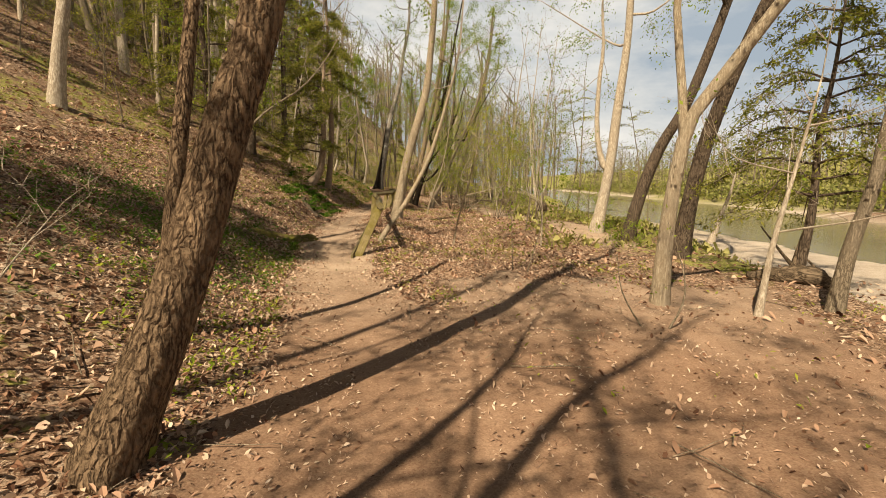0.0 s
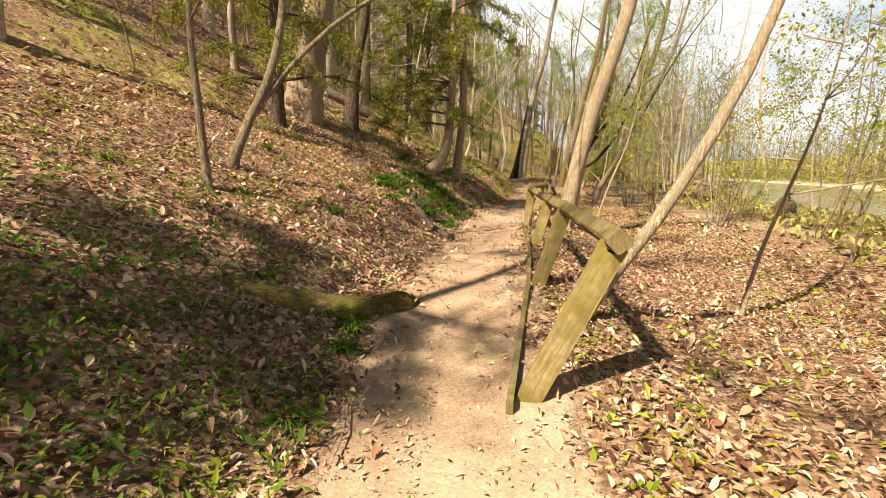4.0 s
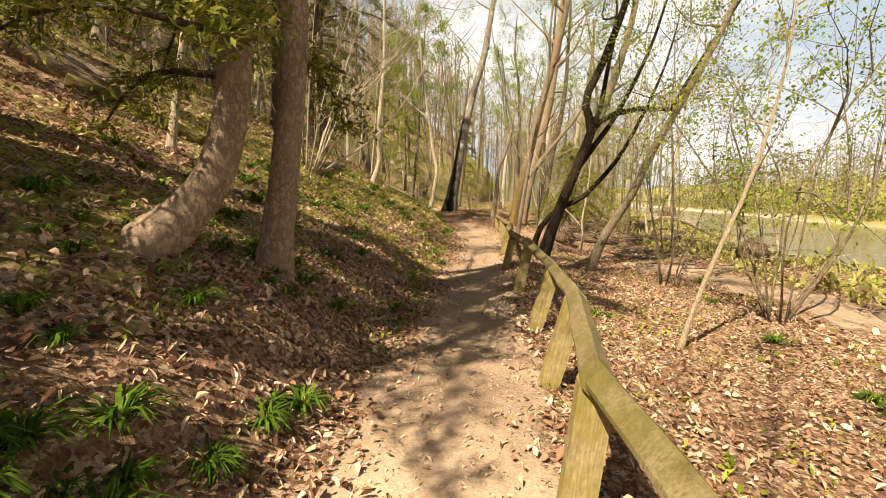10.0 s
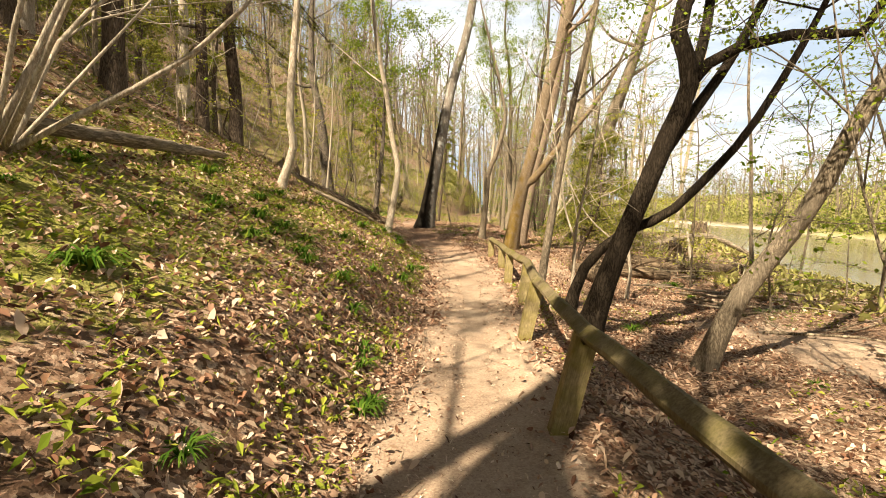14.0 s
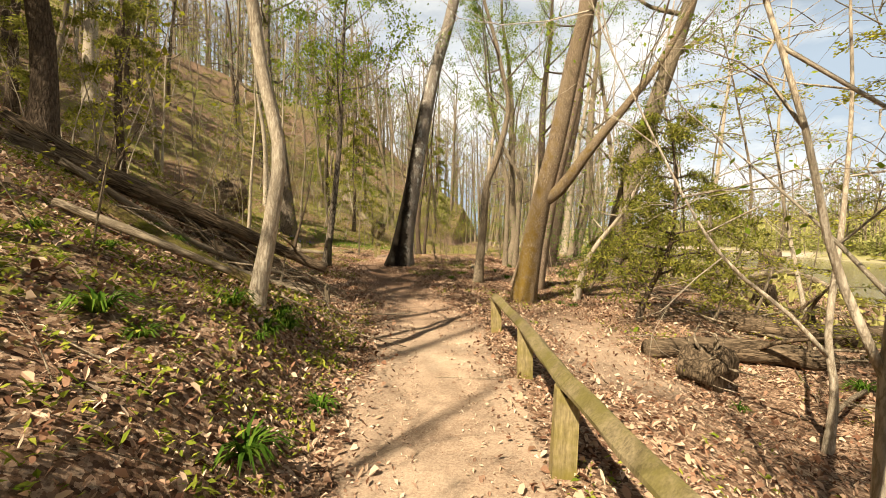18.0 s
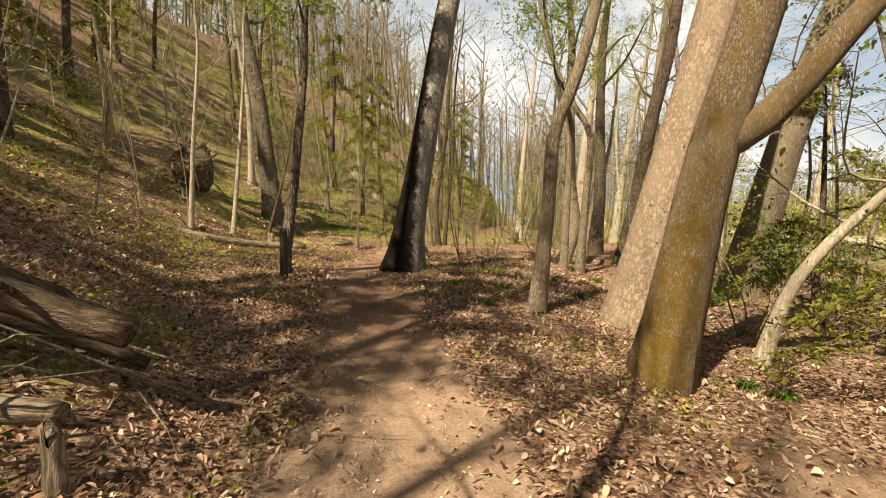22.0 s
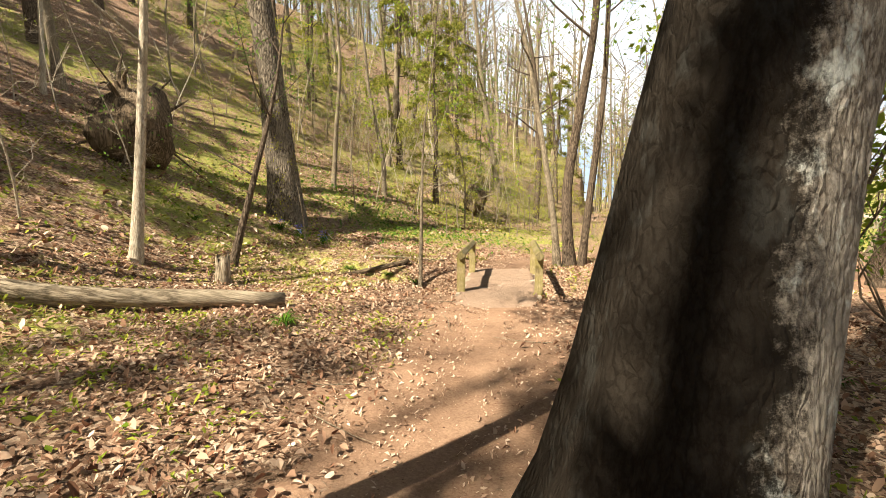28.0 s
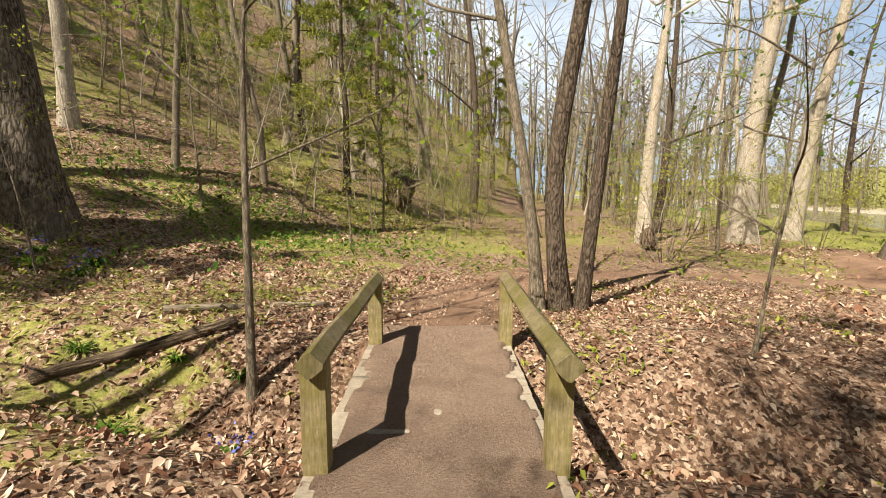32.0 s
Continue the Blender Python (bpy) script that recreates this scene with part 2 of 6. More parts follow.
def soil_material():
    m, n, l = shader("woodland_floor")
    at = n.new("ShaderNodeTexCoord").outputs["Object"]
    tint = n.new("ShaderNodeVertexColor")
    tint.layer_name = "cover"
    split = n.new("ShaderNodeSeparateColor")
    l.new(tint.outputs["Color"], split.inputs["Color"])
    path, green, gravel = split.outputs
    v = node(n, "TexVoronoi", Scale=30.0, Randomness=1.0)
    warp = n.new("ShaderNodeVectorMath")
    warp.operation = "ADD"
    wob = node(n, "TexNoise", Scale=30.0, Detail=3.0)
    l.new(at, wob.inputs["Vector"])
    soft = n.new("ShaderNodeVectorMath")
    soft.operation = "SCALE"
    soft.inputs["Scale"].default_value = 0.05
    l.new(wob.outputs["Color"], soft.inputs[0])
    l.new(at, warp.inputs[0])
    l.new(soft.outputs[0], warp.inputs[1])
    l.new(warp.outputs[0], v.inputs["Vector"])
    cell = n.new("ShaderNodeSeparateColor")
    l.new(v.outputs["Color"], cell.inputs["Color"])
    leafy = ramp(n, l, cell.outputs[0], (0.0, (0.045, 0.025, 0.016)), (0.3, (0.15, 0.082, 0.05)), (0.65, (0.34, 0.21, 0.14)), (1.0, (0.58, 0.43, 0.31)))
    grit = noise_tex(n, l, at, 38, 6, 0.7)
    broad = noise_tex(n, l, at, 1.3, 5, 0.6)
    leafy = blend(n, l, ramp(n, l, broad, (0.35, (0, 0, 0)), (0.7, (0.6, 0.6, 0.6))), leafy, blend(n, l, cell.outputs[1], (0.075, 0.04, 0.024), (0.30, 0.19, 0.12)))
    leafy = blend(n, l, ramp(n, l, grit, (0.32, (0.75, 0.75, 0.75)), (0.5, (0, 0, 0))), leafy, (0.035, 0.022, 0.014))
    turf = ramp(n, l, noise_tex(n, l, at, 23, 6, 0.75), (0.3, (0.07, 0.08, 0.018)), (0.5, (0.25, 0.245, 0.055)), (0.72, (0.50, 0.44, 0.15)))
    where = ramp(n, l, math_node(n, l, "ADD", green, math_node(n, l, "MULTIPLY", math_node(n, l, "SUBTRACT", noise_tex(n, l, at, 3.6, 6, 0.75), 0.5), 1.6)), (0.45, (0, 0, 0)), (0.62, (0.9, 0.9, 0.9)))
    leafy = blend(n, l, where, leafy, turf)
    earth = ramp(n, l, math_node(n, l, "ADD", math_node(n, l, "MULTIPLY", noise_tex(n, l, at, 2.1, 8, 0.7), 0.55), math_node(n, l, "MULTIPLY", noise_tex(n, l, at, 0.45, 5, 0.6), 0.45)), (0.36, (0.17, 0.108, 0.075)), (0.5, (0.35, 0.243, 0.172)), (0.64, (0.52, 0.39, 0.285)))
    crumb = node(n, "TexVoronoi", Scale=85.0)
    l.new(at, crumb.inputs["Vector"])
    csep = n.new("ShaderNodeSeparateColor")
    l.new(crumb.outputs["Color"], csep.inputs["Color"])
    earth = blend(n, l, 0.35, earth, ramp(n, l, csep.outputs[0], (0.0, (0.16, 0.10, 0.065)), (1.0, (0.50, 0.40, 0.29))), "MIX")
    where_y = n.new("ShaderNodeSeparateXYZ")
    l.new(at, where_y.inputs[0])
    for y0, y1, tint_by in ((35.0, 41.0, (0.68, 0.57, 0.52)), (9.0, 4.0, (0.76, 0.64, 0.58))):
        along = n.new("ShaderNodeMapRange")
        along.inputs["From Min"].default_value, along.inputs["From Max"].default_value = y0, y1
        l.new(where_y.outputs[1], along.inputs["Value"])
        earth = blend(n, l, along.outputs["Result"], earth, blend(n, l, 1.0, earth, tint_by, "MULTIPLY"))
    edge = ramp(n, l, math_node(n, l, "ADD", path, math_node(n, l, "MULTIPLY", math_node(n, l, "SUBTRACT", noise_tex(n, l, at, 16, 6, 0.75), 0.5), 0.9)), (0.38, (0, 0, 0)), (0.62, (1, 1, 1)))
    color = blend(n, l, edge, leafy, earth)
    pebbles = blend(n, l, 0.5, ramp(n, l, csep.outputs[1], (0.0, (0.30, 0.23, 0.17)), (1.0, (0.62, 0.52, 0.42))), ramp(n, l, broad, (0.3, (0.32, 0.25, 0.19)), (0.7, (0.58, 0.49, 0.40))))
    color = blend(n, l, gravel, color, pebbles)
    tall = math_node(n, l, "ADD", math_node(n, l, "MULTIPLY", cell.outputs[2], 0.6), math_node(n, l, "MULTIPLY", grit, 0.6))
    low = math_node(n, l, "ADD", math_node(n, l, "MULTIPLY", csep.outputs[0], 0.12), math_node(n, l, "MULTIPLY", grit, 0.25))
    height = blend(n, l, edge, tall, low)
    return finish(m, n, l, color, 0.92, height, 0.035, 0.85, 0.12)


def timber(name, dark, light, green):
    m, n, l = shader(name)
    at = n.new("ShaderNodeTexCoord").outputs["Object"]
    grain = math_node(n, l, "ADD", math_node(n, l, "MULTIPLY", noise_tex(n, l, at, 13, 7, 0.7, (7, 7, 0.6)), 0.6), math_node(n, l, "MULTIPLY", noise_tex(n, l, at, 17, 6, 0.7), 0.4))
    stain = noise_tex(n, l, at, 3.4, 5, 0.65)
    color = ramp(n, l, grain, (0.33, dark), (0.64, light))
    color = blend(n, l, ramp(n, l, stain, (0.40, (0, 0, 0)), (0.62, (0.85, 0.85, 0.85))), color, blend(n, l, grain, tuple(c * 0.45 for c in green), green))
    return finish(m, n, l, color, 0.85, grain, 0.006, 0.7, 0.2)


SOIL = soil_material()
TIMBER = timber("weathered_fence_timber", (0.06, 0.045, 0.025), (0.28, 0.22, 0.125), (0.16, 0.135, 0.035))
TIMBER_POST = timber("mossy_post_timber", (0.10, 0.075, 0.036), (0.36, 0.285, 0.145), (0.25, 0.205, 0.04))
DECK = timber("grey_deck_boards", (0.20, 0.155, 0.11), (0.50, 0.42, 0.33), (0.38, 0.30, 0.22))
CHAR = timber("charred_post_timber", (0.018, 0.014, 0.01), (0.09, 0.07, 0.05), (0.06, 0.055, 0.02))


def water_material():
    m, n, l = shader("slow_river_water")
    at = n.new("ShaderNodeTexCoord").outputs["Object"]
    wave = noise_tex(n, l, at, 2.2, 5, 0.6, (1, 2.2, 1))
    murk = ramp(n, l, noise_tex(n, l, at, 0.11, 4, 0.6), (0.3, (0.13, 0.115, 0.06)), (0.7, (0.24, 0.205, 0.12)))
    return finish(m, n, l, murk, 0.09, wave, 0.03, 0.35, 0.5)


WATER = water_material()


# ---- ground ----
ROUTE_Y = (-12, 0, 1.66, 3.3, 5.5, 7.3, 9.0, 10.5, 12.9, 15.4, 18.7, 21.8, 25.0, 28.0, 31.1, 33.4, 35.6, 38.0, 40.0, 42.8, 45.0, 47.2, 49.1, 50.6, 52.8, 55.1, 57.6, 60.6)
ROUTE_X = (.8, .2, .1, -.2, -.95, -1.7, -2.15, -2.45, -2.8, -3.1, -3.3, -3.4, -3.5, -3.55, -3.7, -3.95, -4.3, -4.75, -5.55, -6.65, -7.45, -7.5, -7.67, -7.92, -8.22, -8.07, -6.77, -5.37)
ROUTE_Z = (0, -.05, -.12, -.17, -.2, -.21, -.1, .1, .2, .18, .18, .16, .17, .17, .19, .27, .3, .25, .36, .52, .56, .54, .5, .55, .55, .5, .45, .3)
TOE_Y = (-30, 0, 6, 12, 20, 28, 33, 37, 41, 46, 51, 57, 64, 75, 90, 130)
TOE_U = (2.6, 1.6, .8, .1, -.3, -.45, -.45, .3, 2.4, 3.6, 4.0, 5.0, 5.8, 3.0, -2.0, -14.0)
LOW_Y = (-10, 8, 14, 20, 26, 31, 35, 40, 46, 54, 58, 61, 70, 90)
LOW_X = (6.5, 5.9, 5.0, 4.0, 2.6, 1.2, .2, -.4, -.2, -.4, .4, 1.6, 5.0, 9.0)


def smooth(a, b, x):
    t = np.clip((x - a) / (b - a), 0, 1)
    return t * t * (3 - 2 * t)


def hashed(i, j, k):
    v = np.sin(i * 127.1 + j * 311.7 + k * 74.7) * 43758.5453
    return v - np.floor(v)


def bumps(x, y, size, k=0):
    """Smooth random relief from -1 to 1 with hills of the given size."""
    u, v = np.asarray(x, float) / size, np.asarray(y, float) / size
    i, j = np.floor(u), np.floor(v)
    f, g = u - i, v - j
    f, g = f * f * (3 - 2 * f), g * g * (3 - 2 * g)
    low = hashed(i, j, k) * (1 - f) + hashed(i + 1, j, k) * f
    high = hashed(i, j + 1, k) * (1 - f) + hashed(i + 1, j + 1, k) * f
    return 2 * (low * (1 - g) + high * g) - 1


def route(y):
    return np.interp(y, ROUTE_Y, ROUTE_X), np.interp(y, ROUTE_Y, ROUTE_Z)


def half_width(y):
    return np.interp(y, (-5, 1, 4, 8, 12, 20, 28, 33, 39, 44, 48, 51, 54, 58), (1.5, 1.5, 1.1, .72, .62, .62, .64, .78, .75, .8, .7, .62, .8, .7))


def path_mask(x, y):
    """1 on the trodden earth, 0 off it."""
    x, y = np.asarray(x, float), np.asarray(y, float)
    rough = .14 * bumps(x, y, .5, 3) + .1 * bumps(x, y, .17, 4)
    toe = np.where(x < route(y)[0], .2 * np.minimum(np.interp(y, TOE_Y, TOE_U), 0), 0)
    upper = 1 - smooth(-.12, .22, np.abs(x - route(y)[0]) - half_width(y) - toe + rough)
    upper = upper * (y < 57.6)
    clearing = (1 - smooth(-.5, .7, np.abs(x - 1.9 - .12 * y) - 2.5 + 2.2 * rough)) * (1 - smooth(6.6, 8.8, y + 3 * rough)) * .95
    low = (1 - smooth(-.2, .4, np.abs(x - np.interp(y, LOW_Y, LOW_X)) - .75 + 2 * rough)) * smooth(9, 16, y) * (1 - smooth(62, 67, y)) * (1 - .8 * smooth(29, 33, y) * (1 - smooth(50, 56, y)))
    cut = np.abs(y - 57.2 - .35 * (x + 6)) - .45
    branch = (1 - smooth(-.15, .25, cut + rough)) * (x > -7) * (x < .8)
    sandy = (1 - smooth(-.3, .5, np.abs(x - np.interp(y, (33, 36, 40), (-1.7, -1.9, -1.7))) - .65 + 2 * rough)) * smooth(32.5, 34.5, y) * (1 - smooth(37.5, 39.5, y)) * .8
    apron = (1 - smooth(-.7, .6, np.abs(x - route(y)[0]) - 1.35 + 2.5 * rough)) * smooth(43.5, 47, y) * (1 - smooth(50, 50.9, y)) * .75
    return np.clip(np.maximum.reduce([upper, clearing, low, branch, sandy, apron]), 0, 1)


def ground_z(x, y):
    x, y = np.asarray(x, float), np.asarray(y, float)
    xc, zp = route(y)
    hw = half_width(y)
    d = x - xc
    # the hillside
    u = -d - hw - np.interp(y, TOE_Y, TOE_U)
    slope = np.interp(y, (-10, 5, 10, 20, 30, 40, 48, 60, 90), (.42, .44, .5, .56, .52, .5, .5, .5, .45))
    rise = slope * (np.sqrt(u * u + .12) + u) / 2
    rise = rise + .008 * np.clip(u - 6, 0, 30) ** 2
    rise = np.where(rise > 18, 18 + 12 * np.tanh((rise - 18) / 12), rise)
    apron = .09 * np.clip(-d - hw, 0, 6) * smooth(34, 42, y) + .16 * np.clip(-d - hw, 0, 1.6) * (1 - smooth(6, 12, y))
    left = zp + (rise + apron) * smooth(-.02, .95, -d - hw)
    # the riverside flat
    r = np.clip(d - hw, 0, None)
    flat = np.interp(y, (-10, 5, 12, 25, 33, 38, 43, 48, 56, 70), (-.1, -.15, -.1, -.1, -.3, -.2, .15, .4, .3, 0))
    over = np.interp(y, (0, 8, 20, 30, 33, 37, 42, 50), (4, 3, 1.6, 1.8, 3.6, 4.8, 6, 6))
    right = zp + (flat - zp) * smooth(0, 1, r / over)
    bank = np.interp(y, (-10, 6, 14, 24, 34, 44, 52, 64, 90), (5.4, 6.2, 7.2, 8.2, 6.0, 6.5, 9.5, 11.5, 16)) + .6 * bumps(x, y, 3.1, 7)
    right = right - (right + .72) * smooth(0, 2.2, x - bank) - .75 * smooth(3, 9, x - bank - np.interp(y, (0, 20, 30), (5, 3, 0)))
    far = np.interp(y, (-60, 0, 40, 110), (26, 31, 36, 44))
    right = right + 1.25 * smooth(0, 5, x - far) + 14 * smooth(14, 110, x - far)
    z = np.where(d < -hw, left, np.where(d > hw, right, zp))
    # the ditch under the bridge
    run = y - 51.7 - .12 * (x + 7.97)
    z = z - (.68 - .3 * smooth(1.5, 6, np.abs(x + 7.97))) * np.exp(-run * run / .42) * smooth(-19, -9, x) * (1 - smooth(2, 6, x))
    # the hollow under the heap of dead wood
    z = z - .72 * np.exp(-(x + 8.1) ** 2 / 2.6 - (y - 35.9) ** 2 / 2.0)
    # relief
    away = smooth(.1, 1.2, np.abs(d) - hw)
    z = z + away * (.06 * bumps(x, y, 1.1, 1) + .03 * bumps(x, y, .37, 2) + .16 * bumps(x, y, 4.3, 5) * smooth(.5, 4, np.abs(d) - hw)) + .012 * bumps(x, y, .5, 9)
    z = z - .03 * (1 - away) * (1 - np.clip(np.abs(d) / hw, 0, 1) ** 2)
    return z


# ---- building blocks ----
class Shape:
    """Vertices and faces gathered into one mesh."""

    def __init__(self):
        self.v, self.f, self.n = [], [], 0

    def add(self, verts, faces):
        verts = np.asarray(verts, float).reshape(-1, 3)
        self.v.append(verts)
        for g in [faces] if isinstance(faces, np.ndarray) else [np.array([f]) for f in faces]:
            self.f.append(g + self.n)
        self.n += len(verts)

    def mesh(self, name, material, flat=False):
        me = bpy.data.meshes.new(name)
        v = np.concatenate(self.v)
        sizes = np.concatenate([np.full(len(g), g.shape[1]) for g in self.f])
        loops = np.concatenate([g.ravel() for g in self.f])
        me.vertices.add(len(v))
        me.vertices.foreach_set("co", v.ravel())
        me.loops.add(len(loops))
        me.loops.foreach_set("vertex_index", loops.astype(np.int32))
        me.polygons.add(len(sizes))
        me.polygons.foreach_set("loop_start", np.r_[0, np.cumsum(sizes)[:-1]].astype(np.int32))
        me.polygons.foreach_set("use_smooth", np.full(len(sizes), not flat))
        me.update(calc_edges=True)
        me.validate()
        me.materials.append(material)
        return me


def part(name, shape, material, parent, label="", flat=False):
    ob = new(name, shape if isinstance(shape, bpy.types.Mesh) else shape.mesh(name, material, flat))
    ob.parent = parent
    if label:
        ob["label"] = label
    return ob


def thing(name, at, label, category, group="", kind="", turn=0.0):
    ob = new(name)
    ob.empty_display_size = 0.1
    ob.matrix_basis = pose(*at, 0, 0, turn)
    return tagged(ob, label, category, group, kind)


def tube(shape, line, radii, sides=8, wobble=0.0, seed=0, cap=True, flare=None):
    """A round limb along a line of points."""
    line, radii = np.asarray(line, float), np.asarray(radii, float)
    way = np.gradient(line, axis=0)
    way /= np.linalg.norm(way, axis=1)[:, None] + 1e-9
    ref = np.array([1.0, 0.13, 0.07]) if abs(way[0][0]) < 0.8 else np.array([0.1, 1.0, 0.05])
    a = np.arange(sides) * 2 * math.pi / sides
    rings = []
    for k, (p, w, r) in enumerate(zip(line, way, radii)):
        s = np.cross(w, ref)
        s /= np.linalg.norm(s)
        u = np.cross(s, w)
        rr = r * np.ones(sides)
        if wobble:
            rr = rr * (1 + wobble * (np.sin(2 * a + seed + 0.9 * k) * 0.4 + np.sin(3 * a + seed * 1.7 - 0.6 * k) * 0.35 + np.sin(5 * a + seed * 2.3 + 1.3 * k) * 0.25))
        if flare is not None and flare[k] > 0:
            rr = rr * (1 + flare[k] * (0.45 + 0.55 * np.cos(a * 4 + seed) ** 2 + 0.3 * np.cos(a * 3 + seed * 2)))
        rings.append(p + np.cos(a)[:, None] * s * rr[:, None] + np.sin(a)[:, None] * u * rr[:, None])
    i, k = np.meshgrid(np.arange(sides), np.arange(len(line) - 1))
    j = (i + 1) % sides
    faces = np.stack([k * sides + i, k * sides + j, (k + 1) * sides + j, (k + 1) * sides + i], -1).reshape(-1, 4)
    before = shape.n
    shape.add(np.concatenate(rings), faces)
    if cap:
        ends = np.arange(sides)
        shape.f += [np.array([before + ends[::-1]]), np.array([before + (len(line) - 1) * sides + ends])]


def spline(points, count):
    """A smooth line through the points."""
    p = np.asarray(points, float)
    if len(p) == 2:
        return p[0] + np.linspace(0, 1, count)[:, None] * (p[1] - p[0])
    ext = np.vstack([2 * p[0] - p[1], p, 2 * p[-1] - p[-2]])
    out = []
    for s in np.linspace(0, len(p) - 1 - 1e-6, count):
        i = int(s)
        t = s - i
        a, b, c, d = ext[i], ext[i + 1], ext[i + 2], ext[i + 3]
        out.append(0.5 * (2 * b + (c - a) * t + (2 * a - 5 * b + 4 * c - d) * t * t + (3 * b - a - 3 * c + d) * t ** 3))
    return np.array(out)


def leaf_blades(shape, centers, size, rng, droop=0.0, narrow=0.5):
    """Small folded leaves: two triangles each, turned at random."""
    n = len(centers)
    if not n:
        return
    c = np.asarray(centers, float)
    d = rng.normal(size=(n, 3))
    d[:, 2] -= droop
    d /= np.linalg.norm(d, axis=1)[:, None]
    s = np.cross(d, rng.normal(size=(n, 3)))
    s /= np.linalg.norm(s, axis=1)[:, None] + 1e-9
    k = size * rng.uniform(0.6, 1.3, n)[:, None]
    v = np.stack([c, c + d * k * 0.5 + s * k * narrow * 0.5, c + d * k, c + d * k * 0.5 - s * k * narrow * 0.5], 1).reshape(-1, 3)
    shape.add(v, np.arange(4 * n).reshape(-1, 4))


def grow_spray(shape, rng, start, way, length, radius, depth, tips):
    n = 3
    p, d = np.array(start, float), np.array(way, float)
    line = [p.copy()]
    for _ in range(n):
        d = d + rng.normal(size=3) * 0.2 + np.array([0.04, 0, 0])
        d /= np.linalg.norm(d)
        p = p + d * length / n
        line.append(p.copy())
    tube(shape, line, radius * np.linspace(1, 0.3, n + 1), 3, cap=False)
    tips += line[1:]
    if depth > 0:
        for k in range(1, n + 1):
            for _ in range(2 if k < n else 3):
                w = d + rng.normal(size=3) * 0.7
                grow_spray(shape, rng, line[k], w / np.linalg.norm(w), length * rng.uniform(0.35, 0.65), radius * 0.5, depth - 1, tips)


SPRAYS = []
for k in range(9):
    s, found = Shape(), []
    seeded = np.random.default_rng(100 + k)
    if k < 3:
        for way in ((1, 0, 0), (.8, .5, .2), (.8, -.4, .3), (.75, .1, -.6), (.7, -.5, -.3)):
            o = np.array((.0, 0, 0)) if way[1] == 0 else np.array((seeded.uniform(.2, .6), 0, 0))
            e = o + np.array(way) * seeded.uniform(.4, .9 if way[1] else 1.0)
            tube(s, [o, (o + e) / 2 + seeded.normal(size=3) * .05, e], .0075 * np.array([1, .7, .3]), 3, cap=False)
            found += [(o + e) / 2, e]
    else:
        grow_spray(s, seeded, (0, 0, 0), (1, 0, 0), 1.0, 0.0085, 1, found)
    SPRAYS.append((np.concatenate(s.v), np.concatenate(s.f), np.array(found)))


def branchlets(shape, rng, start, way, length, radius, depth, tips):
    """A bough with its side twigs, set at start and pointing along way; collects the places where leaves grow."""
    v, f, t = SPRAYS[rng.integers(0, 3) if depth == 0 else rng.integers(3, 9)]
    w = np.asarray(way, float)
    s = np.cross(w, rng.normal(size=3))
    s /= np.linalg.norm(s) + 1e-9
    m = np.stack([w, s, np.cross(w, s)])
    shape.add(v @ m * length + start, f)
    tips += list(t @ m * length + start)


